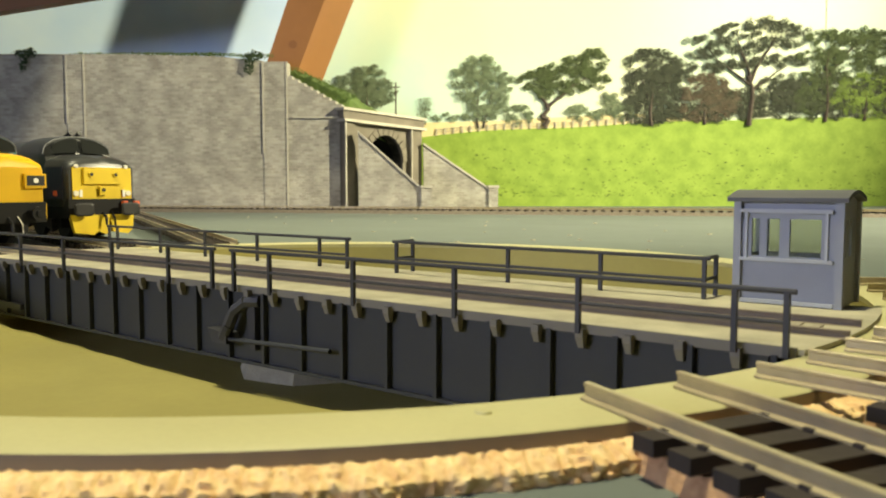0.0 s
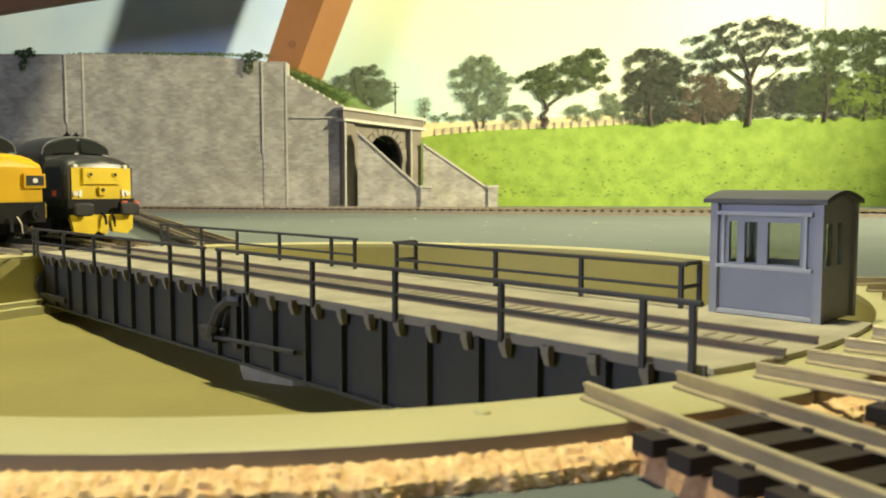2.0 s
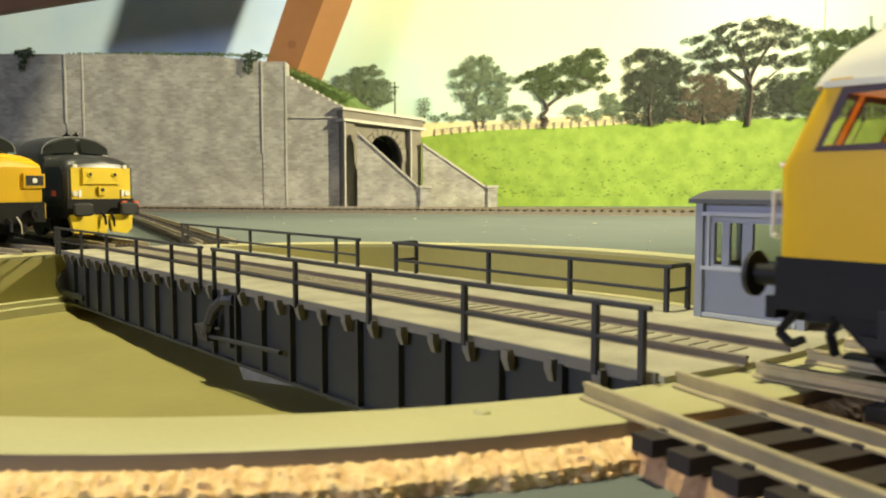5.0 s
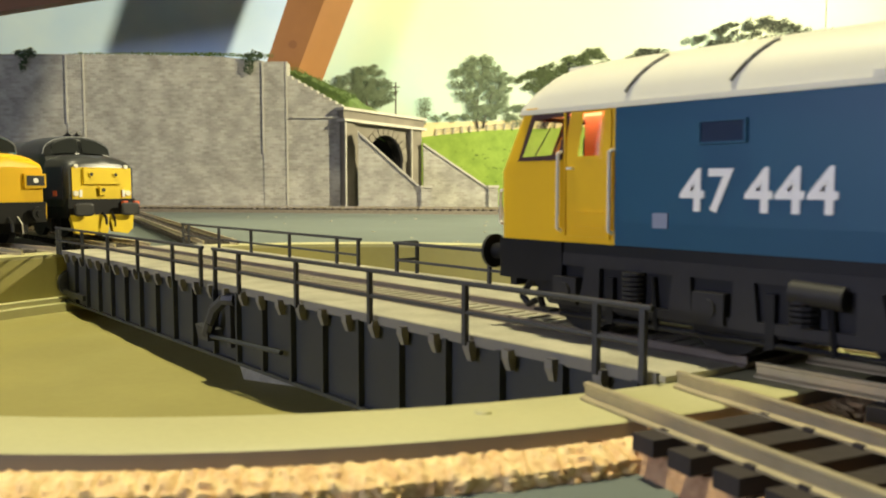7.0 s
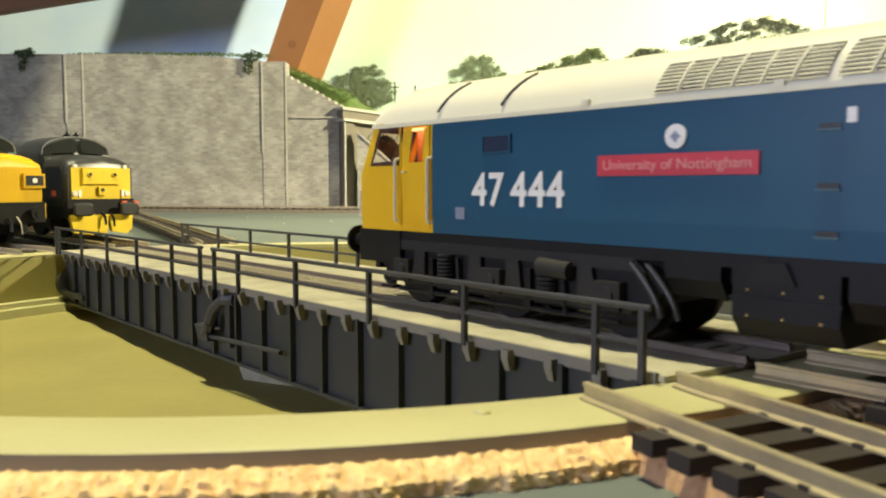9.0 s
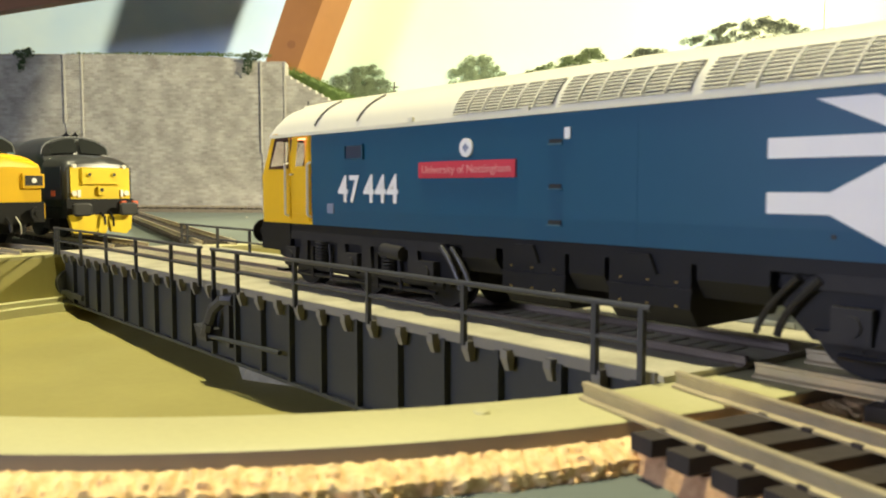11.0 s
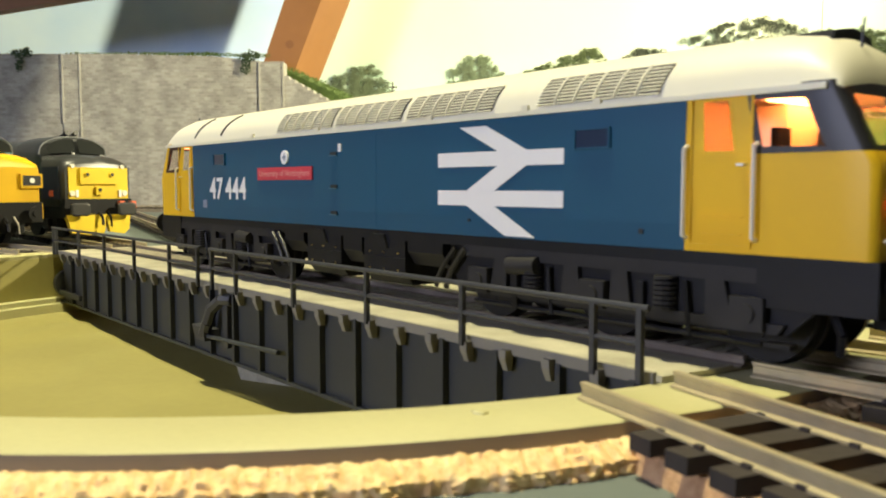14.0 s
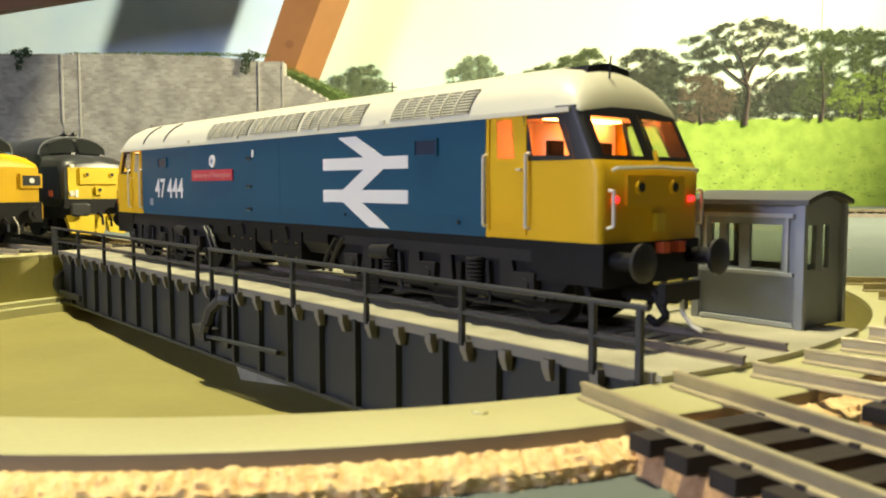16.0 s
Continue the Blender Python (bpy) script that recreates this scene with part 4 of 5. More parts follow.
# ---- standing engines ----
CAB_GLASS = material("dark_windscreen_glass", (0.016, 0.018, 0.018), 0.12, vary=0.1)
TEAL = material("blue_green_enamel", (0.012, 0.085, 0.095), 0.4, vary=0.1)
GREY = material("mid_grey_enamel", (0.16, 0.165, 0.18), 0.45, vary=0.12, grain=500, stain=60)
NAVY = material("deep_navy_enamel", (0.022, 0.022, 0.050), 0.4, vary=0.12)
CHARCOAL = material("charcoal_enamel", (0.036, 0.039, 0.042), 0.34, vary=0.15, grain=500, stain=60)


def nose_engine(label, m, yellow, roof_mat, body_mat, boxed):
    """A bonnet-nosed engine facing +x, its buffer beam at x = 0, rail tops at z = 0."""
    e = thing("bonneted_locomotive", label, "locomotive", m, "standing engines")
    hw = 0.0172

    def section(x, top, w, crown):
        pts = [(x, -w * 0.97, 0.0150), (x, -w, 0.0190), (x, -w, top)]
        for i in range(1, 10):
            a = math.pi * i / 10
            pts.append((x, -w * math.cos(a), top + (crown - top) * math.sin(a) ** 0.75))
        return pts + [(x, w, top), (x, w, 0.0190), (x, w * 0.97, 0.0150)]

    nose = part("nose", made(add_loft, [section(x, t, w, c) for x, t, w, c in ((-0.021, 0.0335, hw, 0.0400), (-0.006, 0.0330, hw * 0.985, 0.0392), (-0.0015, 0.0322, hw * 0.96, 0.0376), (0.0, 0.0315, hw * 0.90, 0.0350))]), yellow if boxed else CHARCOAL, e, smooth=True)
    part("cab", made(add_loft, [section(x, t, w, c) for x, t, w, c in ((-0.047, 0.0400, hw, 0.0490), (-0.027, 0.0400, hw, 0.0490), (-0.0235, 0.0385, hw * 0.99, 0.0478), (-0.0205, 0.0330, hw * 0.985, 0.0405))]), roof_mat, e, smooth=True)
    part("body", made(add_loft, [section(x, t, w, c) for x, t, w, c in ((-0.236, 0.0385, hw * 0.98, 0.0478), (-0.047, 0.0385, hw * 0.98, 0.0478))]), body_mat, e, smooth=True)
    for o in (-1, 1):
        # windscreen halves, arched like the roof above them
        low = [(o * 0.0009, 0.0405), (o * 0.0140, 0.0397)]
        high = [(o * hw * 0.86 * math.cos(a), 0.0392 + 0.0082 * math.sin(a) ** 0.75) for a in [radians(18 + 12 * q) for q in range(6)]]
        bm = bmesh.new()
        bm.faces.new([bm.verts.new((-0.0199 - 0.0028 * (z - 0.0400) / 0.0075 + 0.0012, y, z + 0.0002)) for y, z in low + high + [(o * 0.0009, 0.0470)]])
        part("windscreen", bm, CAB_GLASS, e, "dark windscreen")
    part("cab_brow", made(add_pipe, [(-0.0228, -hw * 0.97 * math.cos(math.pi * q / 12), 0.0396 + 0.0088 * math.sin(math.pi * q / 12) ** 0.75) for q in range(13)], 0.00035, 5), GREY, e)
    for y in (-0.0022, 0.0022):
        part("roof_horn", made(add_rod, (-0.030, y, 0.0485), (-0.024, y, 0.0505), 0.0011, 8), SOFT_BLACK, e)
    front = part("front_panel", made(add_box, -0.002, 0.0006, -hw * 0.82, hw * 0.86, 0.0185, 0.0332), yellow, e, "yellow warning panel", bevel=0.0006)
    if boxed:
        for y in (-0.0115, 0.0115):
            bx = part("headcode_box", made(add_box, -0.004, 0.0022, y - 0.0046, y + 0.0046, 0.0246, 0.0306), yellow, e, bevel=0.0004)
            part("headcode_glass", made(add_box, 0.0022, 0.0024, y - 0.0038, y + 0.0038, 0.0256, 0.0298), SOFT_BLACK, bx)
            part("headcode_dot", made(add_rod, (0.0024, y, 0.0277), (0.0026, y, 0.0277), 0.0011, 10), WHITE, bx)
        for s in (-1, 1):
            for x in (-0.006, -0.012, -0.0145, -0.019):
                part("nose_door_seam", made(add_box, x - 0.0002, x + 0.0002, *sorted((s * hw * 0.985, s * (hw * 0.985 + 0.0005))), 0.0180, 0.0330), yellow, nose)
            for x in (-0.0105, -0.0135):
                part("door_handle", made(add_box, x - 0.0009, x + 0.0009, *sorted((s * hw * 0.985, s * (hw * 0.985 + 0.0009))), 0.0252, 0.0262), yellow, nose)
            part("nose_step", made(add_box, -0.004, 0.0, *sorted((s * hw * 0.8, s * hw)), 0.0115, 0.0180), yellow, nose)
            part("guard_panel", made(add_box, -0.021, -0.004, *sorted((s * hw * 0.9, s * (hw * 0.97))), 0.0150, 0.0192), yellow, nose)
    else:
        part("headcode_panel", made(add_box, 0.0004, 0.0020, -0.0092, 0.0092, 0.0255, 0.0330), yellow, front, bevel=0.0009)
        for y in (-0.0060, 0.0060):
            l = part("marker_lamp", made(add_rod, (0.0018, y, 0.0300), (0.0027, y, 0.0300), 0.0012, 12), yellow, front)
            part("lens", made(add_rod, (0.0026, y, 0.0300), (0.0029, y, 0.0300), 0.0008, 10), SOFT_BLACK, l)
        part("headlamp", made(add_box, 0.0004, 0.0022, -0.0017, 0.0017, 0.0205, 0.0242), yellow, front, bevel=0.0003)
        part("headlamp_lens", made(add_rod, (0.0022, 0, 0.0228), (0.0025, 0, 0.0228), 0.0009, 10), SOFT_BLACK, front)
        for y in (-0.0128, 0.0128):
            part("tail_lamp", made(add_rod, (0.0004, y, 0.0212), (0.0016, y, 0.0212), 0.0013, 12), CHROME, front)
            part("lamp_bracket", made(add_box, 0.0004, 0.0014, y * 0.82 - 0.0006, y * 0.82 + 0.0006, 0.0195, 0.0228), WHITE, front)
            part("nose_light", made(add_rod, (-0.001, y * 0.95, 0.0338), (0.0010, y * 0.95, 0.0338), 0.0010, 10), CHROME, front)
        for y, w in ((-0.0085, 0.0075), (0.0090, 0.0062), (0.0, 0.0028)):
            bm = bmesh.new()
            add_prism(bm, [(y - w, 0.0112), (y + w, 0.0112), (y + w * 0.9, 0.0042), (y + w * 0.5, 0.0018), (y - w * 0.7, 0.0030)], -0.001, 0.0016, "x")
            part("snow_plough", bm, yellow, e, "yellow snowplough blade", bevel=0.0003)
        for y in (0.0105, 0.0165):
            part("hose_cock", made(add_box, 0.0008, 0.0030, y - 0.0012, y + 0.0012, 0.0140, 0.0175), HOSE_RED, e, "orange-red hose cock", bevel=0.0004)
        for s in (-1, 1):
            part("side_flash", made(add_box, -0.019, -0.0025, *sorted((s * hw * 0.985, s * (hw * 0.985 + 0.0004))), 0.0185, 0.0335), NAVY, nose, "dark blue nose flank")
            part("side_label", made(add_box, -0.012, -0.008, *sorted((s * hw * 0.99, s * (hw * 0.985 + 0.0006))), 0.0200, 0.0225), HOSE_RED, nose)
    bb = part("buffer_beam", made(add_box, -0.004, 0.0010, -hw * 0.95, hw * 0.95, 0.0100, 0.0186), BLACK, e, bevel=0.0005)
    for y in (-0.0113, 0.0113):
        b = part("buffer", made(add_rod, (0.0, y, 0.0138), (0.0055, y, 0.0138), 0.0014, 10), BLACK, bb)
        bm = bmesh.new()
        if boxed:
            add_rod(bm, (0.0040, y, 0.0138), (0.0048, y, 0.0138), 0.0030, 16)
            part("buffer_head", bm, BLACK, b, smooth=True)
            continue
        add_loft(bm, [[(x, y + 0.0046 * k * c, 0.0138 + 0.0030 * k * s) for c, s in ((-1, -0.7), (-0.7, -1), (0.7, -1), (1, -0.7), (1, 0.7), (0.7, 1), (-0.7, 1), (-1, 0.7))] for x, k in ((0.0052, 1), (0.0060, 1), (0.0063, 0.8))])
        part("buffer_head", bm, SOFT_BLACK, b)
    part("coupling", made(add_pipe, [(0.001, 0, 0.012), (0.004, 0, 0.010), (0.0045, 0, 0.0065)], 0.0007, 6), BLACK, bb)
    part("coupling_pipe", made(add_pipe, [(0.001, 0.004, 0.0125), (0.0035, 0.0045, 0.0095), (0.0030, 0.005, 0.0055)], 0.0005 if not boxed else 0.00028, 6), BLACK if not boxed else CHROME, bb)
    part("underframe", made(add_box, -0.232, -0.004, -hw * 0.85, hw * 0.85, 0.0095, 0.0155), BLACK, e)
    for cx in (-0.045, -0.19):
        bg = part("bogie", made(add_box, cx - 0.034, cx + 0.034, -0.0145, 0.0145, 0.0050, 0.0100), BLACK, e, bevel=0.0008)
        for x in (cx - 0.026, cx, cx + 0.026):
            for y in (-0.0083, 0.0083):
                part("wheel", made(add_rod, (x, y - 0.0013, 0.0070), (x, y + 0.0013, 0.0070), 0.0070, 20), BLACK, bg)
            for s in (-1, 1):
                part("axle_box", made(add_box, x - 0.0024, x + 0.0024, *sorted((s * 0.0145, s * 0.0165)), 0.0045, 0.0092), BLACK, bg)
    return e


nose_engine("charcoal diesel with yellow nose panel and snowploughs", pose(-0.2060, 0.0016, 0.0014, 0, 0, 10), YELLOW_PALE, CHARCOAL, CHARCOAL, False)
nose_engine("warm yellow bonneted diesel with blue-green roof", pose(*PIVOT) @ pose(0, 0, 0, 0, 0, 194.7) @ pose(0.1755, 0, 0.0006, 0, 0, 180), YELLOW, TEAL, TEAL, True)
# ---- scenery at the back ----
STONE = masonry("grey_stone_courses", (0.435, 0.425, 0.375), (0.92, 0.90, 0.86), 0.0036, 0.0080, patchy=0.50)
DARK_STONE = material("sooty_portal_stone", (0.175, 0.158, 0.125), 0.9, vary=0.35, grain=700, stain=50, bump=0.0003)
COPING = material("pale_stone_coping", (0.46, 0.44, 0.37), 0.85, vary=0.2, grain=600, stain=60)
TURF = material("scatter_turf", (0.10, 0.16, 0.04), 0.95, vary=0.4, grain=800, stain=120, bump=0.0008)
BUSH = material("dark_foliage_foam", (0.035, 0.06, 0.025), 0.95, vary=0.4, vary_by="island")
BORE_BLACK = material("soot_black", (0.012, 0.012, 0.012), 0.95, vary=0.2)
TIMBER = material("orange_pine", (0.25, 0.11, 0.034), 0.55, vary=0.2, grain=60, stain=9, bump=0.0001)
DARK_TIMBER = material("shaded_pine", (0.20, 0.085, 0.03), 0.65, vary=0.2, grain=60, stain=9)
SKY_PRINT = material("printed_summer_sky", (0.90, 0.88, 0.57), 0.6, vary=0.0, grain=3, stain=5.5, second=(0.44, 0.70, 0.62))
BLUE_PRINT = material("printed_blue_sky", (0.72, 0.86, 1.0), 0.6, vary=0.1, grain=3, stain=6, second=(0.36, 0.58, 0.95))
FIELD = material("printed_meadow", (0.275, 0.385, 0.058), 0.8, vary=0.3, grain=300, stain=45, second=(0.15, 0.25, 0.025))
WHEAT = material("printed_stubble_field", (0.72, 0.62, 0.33), 0.8, vary=0.15, grain=150, stain=30)
LEAF = [material("leaf_print_olive", (0.075, 0.105, 0.040), 0.9, vary=0.62, stain=110, vary_by="island"),
        material("leaf_print_dark", (0.055, 0.066, 0.043), 0.9, vary=0.62, stain=110, vary_by="island"),
        material("leaf_print_pale", (0.17, 0.22, 0.13), 0.9, vary=0.62, stain=110, vary_by="island"),
        material("leaf_print_yellow", (0.22, 0.32, 0.06), 0.9, vary=0.62, stain=110, vary_by="island"),
        material("leaf_print_brown", (0.11, 0.09, 0.06), 0.9, vary=0.62, stain=110, vary_by="island")]
TUSSOCK = material("tussock_print", (0.12, 0.19, 0.025), 0.9, vary=0.4, vary_by="island")
BARK = material("bark_print", (0.07, 0.055, 0.045), 0.9, vary=0.3)
WALL_D = 1.115


def standing(name, label, category, u, d, kind="", group=""):
    return thing(name, label, category, SCENERY @ pose(u, d, 0), group, kind)


# printed backdrop: sky panels, meadow, stubble
BD = 1.33
bm = bmesh.new()
add_box(bm, -0.52, 1.35, BD, BD + 0.02, BASE, 0.62)
ob = part("backdrop", bm, SKY_PRINT)
ob.matrix_world = SCENERY
tagged(ob, "pale cream printed sky backdrop board", "backdrop", kind="structure")
bm = bmesh.new()
add_prism(bm, [(-1.3, BASE), (-0.235, BASE), (-0.235, 0.62), (-1.3, 0.62)], BD - 0.012, BD - 0.002, "y")
ob = part("backdrop_side", bm, BLUE_PRINT)
ob.matrix_world = SCENERY
tagged(ob, "blue printed sky panel behind the stone wall", "backdrop", kind="structure")


bm = bmesh.new()
add_box(bm, 0.6026, 0.6034, BD - 0.0008, BD, 0.03, 0.62)
ob = part("backdrop_seam", bm, COPING)
ob.matrix_world = SCENERY
tagged(ob, "thin butt joint between two backdrop sheets", "seam", kind="structure")


def edge(u):
    """The top of the printed meadow."""
    return 0.104 + 0.030 * min(1, max(0, (u + 0.03) / 0.55)) ** 0.7 + 0.0012 * math.sin(u * 23)


us = [-0.06 + i * 0.02 for i in range(70)]
bm = bmesh.new()
add_prism(bm, [(us[0], BASE)] + [(us[-1], BASE)] + [(u, edge(u)) for u in reversed(us)], BD - 0.0018, BD - 0.0012, "y")
ob = part("backdrop_meadow", bm, FIELD)
ob.matrix_world = SCENERY
tagged(ob, "bright green printed meadow rising to a hedge", "meadow", kind="structure")
bm = bmesh.new()
add_prism(bm, [(-0.06, 0.09), (0.42, 0.11), (0.42, 0.142), (0.25, 0.139), (0.08, 0.129), (-0.06, 0.126)], BD - 0.0014, BD - 0.0004, "y")
ob = part("backdrop_stubble", bm, WHEAT)
ob.matrix_world = SCENERY
tagged(ob, "straw-coloured printed field beyond the hedge", "field", kind="structure")


def leaves(bm, blobs, n, size, rnd):
    """Small ragged leaf clumps inside ellipses of (u, z, ru, rz), laid close to the board."""
    clumps = []
    for u, z, ru, rz in blobs:
        for _ in range(max(3, int(ru * rz / 0.000010))):
            a, r = rnd.uniform(0, 6.283), math.sqrt(rnd.random())
            k = rnd.uniform(0.6, 1.4)
            clumps.append((u + ru * r * math.cos(a), z + rz * r * math.sin(a), 0.0047 * k, 0.0034 * k))
    blobs = clumps if n > 1000 else blobs
    size = size * 0.37 if n > 1000 else size * 0.55
    n = n * 8.0 if n > 1000 else n
    total = sum(b[2] * b[3] for b in blobs)
    for u, z, ru, rz in blobs:
        for _ in range(int(n * ru * rz / total)):
            a, r = rnd.uniform(0, 6.283), math.sqrt(rnd.random()) * (1 + 0.16 * rnd.gauss(0, 1))
            x, y = u + ru * r * math.cos(a), z + rz * r * math.sin(a)
            s, d = size * rnd.uniform(0.5, 1.5), rnd.uniform(-0.0022, 0)
            k = rnd.randint(4, 6)
            t0 = rnd.uniform(0, 6.28)
            tip = rnd.uniform(-0.3, 0.3) * s
            vs = [bm.verts.new((x + s * rnd.uniform(0.5, 1.1) * math.cos(t0 + 6.283 * i / k), d + tip * math.cos(i * 2.4), y + s * 0.8 * rnd.uniform(0.5, 1.1) * math.sin(t0 + 6.283 * i / k))) for i in range(k)]
            bm.faces.new(vs)


def limb(bm, a, b, r0, r1, rnd, steps=4):
    last = Vector(a)
    for i in range(1, steps + 1):
        p = Vector(a).lerp(Vector(b), i / steps) + Vector((rnd.uniform(-1, 1) * r0 * 1.2, 0, rnd.uniform(-0.6, 0.6) * r0))
        add_rod(bm, last, p, r0 + (r1 - r0) * (i - 1) / steps, 6, r0 + (r1 - r0) * i / steps)
        last = p


def tree(label, u, z, blobs, mat, n, size, limbs, r, seed, group="trees on the backdrop"):
    rnd = random.Random(seed)
    t = standing("tree", label, "tree", u, BD - 0.0022, group=group)
    bm = bmesh.new()
    for a, b, w in limbs:
        limb(bm, (a[0], 0, a[1]), (b[0], 0, b[1]), r * w, r * w * 0.45, rnd)
    part("trunk", bm, BARK, t)
    bm = bmesh.new()
    leaves(bm, [(u * 1.03, 0.13 + (z - 0.13) * 1.08, ru * 1.04, rz * 1.06) for u, z, ru, rz in blobs], n, size, rnd)
    part("crown", bm, mat, t)
    return t


tree("slender pale green willow on the printed meadow", 0.060, 0, [(0.0, 0.205, 0.030, 0.018), (-0.026, 0.190, 0.020, 0.016), (0.022, 0.185, 0.028, 0.018), (0.004, 0.160, 0.030, 0.020), (-0.028, 0.167, 0.012, 0.006), (0.030, 0.155, 0.014, 0.016), (0.0, 0.140, 0.022, 0.012)],
     LEAF[2], 1500, 0.0026, [((-0.004, 0.118), (-0.006, 0.160), 1), ((-0.006, 0.150), (0.004, 0.215), 0.7), ((0.004, 0.118), (0.020, 0.180), 0.8), ((-0.006, 0.155), (-0.028, 0.185), 0.5)], 0.0022, 1)
tree("leaning oak with a forked dark trunk", 0.172, 0, [(-0.020, 0.188, 0.030, 0.017), (0.010, 0.193, 0.034, 0.020), (0.040, 0.208, 0.026, 0.018), (0.062, 0.215, 0.026, 0.018), (0.070, 0.190, 0.018, 0.014), (0.030, 0.178, 0.026, 0.010), (-0.005, 0.166, 0.018, 0.008)],
     LEAF[0], 2000, 0.0026, [((-0.012, 0.120), (-0.008, 0.155), 1.5), ((-0.008, 0.150), (0.040, 0.190), 0.9), ((-0.008, 0.150), (-0.022, 0.180), 0.8), ((0.018, 0.172), (0.066, 0.206), 0.5)], 0.0035, 2)
tree("dense dark hedgerow tree", 0.330, 0, [(0.0, 0.212, 0.040, 0.022), (-0.014, 0.182, 0.030, 0.024), (0.022, 0.185, 0.028, 0.024), (0.0, 0.150, 0.038, 0.024), (-0.03, 0.150, 0.014, 0.016), (0.05, 0.205, 0.020, 0.014)],
     LEAF[1], 2600, 0.0026, [((0.0, 0.122), (0.0, 0.190), 1.2), ((0, 0.15), (-0.02, 0.2), 0.6)], 0.003, 3)
tree("copper-brown shrub below the tall pine", 0.415, 0, [(0.0, 0.175, 0.034, 0.022), (0.0, 0.150, 0.045, 0.022), (0.034, 0.160, 0.022, 0.018)],
     LEAF[4], 1700, 0.0026, [((0, 0.124), (0.0, 0.17), 1)], 0.003, 4)
tree("broad spreading cedar with open tiers of branches", 0.492, 0, [(-0.072, 0.243, 0.034, 0.009), (-0.030, 0.258, 0.036, 0.011), (-0.080, 0.226, 0.030, 0.007), (-0.030, 0.232, 0.044, 0.008), (0.018, 0.270, 0.034, 0.009), (0.052, 0.262, 0.030, 0.010), (0.030, 0.243, 0.044, 0.008), (-0.050, 0.208, 0.040, 0.007), (0.036, 0.216, 0.044, 0.009), (-0.012, 0.214, 0.03, 0.008), (0.045, 0.186, 0.034, 0.012), (0.030, 0.160, 0.022, 0.012)],
     LEAF[1], 2700, 0.0023, [((-0.008, 0.122), (-0.006, 0.200), 1.3), ((-0.006, 0.190), (-0.030, 0.258), 0.7), ((-0.006, 0.190), (0.030, 0.262), 0.7), ((-0.006, 0.185), (-0.075, 0.238), 0.5), ((-0.006, 0.175), (0.050, 0.215), 0.5), ((-0.006, 0.165), (0.045, 0.186), 0.4)], 0.0038, 5)
tree("tall pine with dark green tufts", 0.605, 0, [(0.0, 0.247, 0.034, 0.012), (0.040, 0.252, 0.040, 0.014), (-0.010, 0.222, 0.036, 0.014), (0.040, 0.222, 0.040, 0.012), (0.0, 0.190, 0.040, 0.020), (-0.020, 0.160, 0.030, 0.022), (0.080, 0.240, 0.04, 0.02), (0.070, 0.205, 0.030, 0.010)],
     LEAF[0], 3000, 0.0026, [((0.0, 0.128), (0.004, 0.240), 1.1), ((0.003, 0.2), (0.04, 0.245), 0.6)], 0.003, 6)
tree("sunlit yellow-green bush at the meadow's edge", 0.668, 0, [(0.0, 0.178, 0.040, 0.022), (-0.026, 0.160, 0.030, 0.020), (0.02, 0.150, 0.040, 0.018), (0.06, 0.18, 0.03, 0.03)],
     LEAF[3], 1800, 0.0026, [((0, 0.13), (0, 0.18), 1)], 0.003, 7)
tree("round pale tree beyond the tunnel mouth", -0.118, 0, [(0.0, 0.190, 0.026, 0.020), (-0.030, 0.178, 0.024, 0.020), (0.020, 0.172, 0.022, 0.018), (-0.010, 0.160, 0.040, 0.018)],
     LEAF[2], 1500, 0.0026, [((0, 0.13), (0, 0.19), 1)], 0.0025, 8)
tree("small distant tree beside the field", -0.028, 0, [(0.0, 0.153, 0.012, 0.011), (0.0, 0.140, 0.010, 0.008)],
     LEAF[2], 260, 0.002, [((0, 0.124), (0, 0.15), 1)], 0.001, 9)
rnd = random.Random(12)
bm = bmesh.new()
leaves(bm, [(0.01, 0.134, 0.03, 0.006), (0.12, 0.138, 0.022, 0.016), (0.215, 0.142, 0.020, 0.012), (0.268, 0.158, 0.016, 0.022), (0.285, 0.142, 0.022, 0.012), (0.245, 0.140, 0.012, 0.010)], 1100, 0.0022, rnd)
tagged(part("hedge", bm, LEAF[2]), "straggling pale green hedge bushes between the trees", "hedge", kind="stuff").matrix_world = SCENERY @ pose(0, BD - 0.0020, 0)
bm = bmesh.new()
leaves(bm, [(0.42, 0.140, 0.075, 0.014), (0.58, 0.146, 0.1, 0.016), (0.33, 0.132, 0.04, 0.010), (0.46, 0.158, 0.05, 0.014), (0.57, 0.170, 0.05, 0.022), (0.68, 0.165, 0.06, 0.030), (0.385, 0.160, 0.05, 0.022), (0.50, 0.160, 0.08, 0.022), (0.60, 0.175, 0.07, 0.030), (0.72, 0.185, 0.05, 0.040)], 6500, 0.0022, rnd)
tagged(part("hedge", bm, LEAF[1]), "dark undergrowth below the tall trees", "undergrowth", kind="stuff").matrix_world = SCENERY @ pose(0, BD - 0.0020, 0)

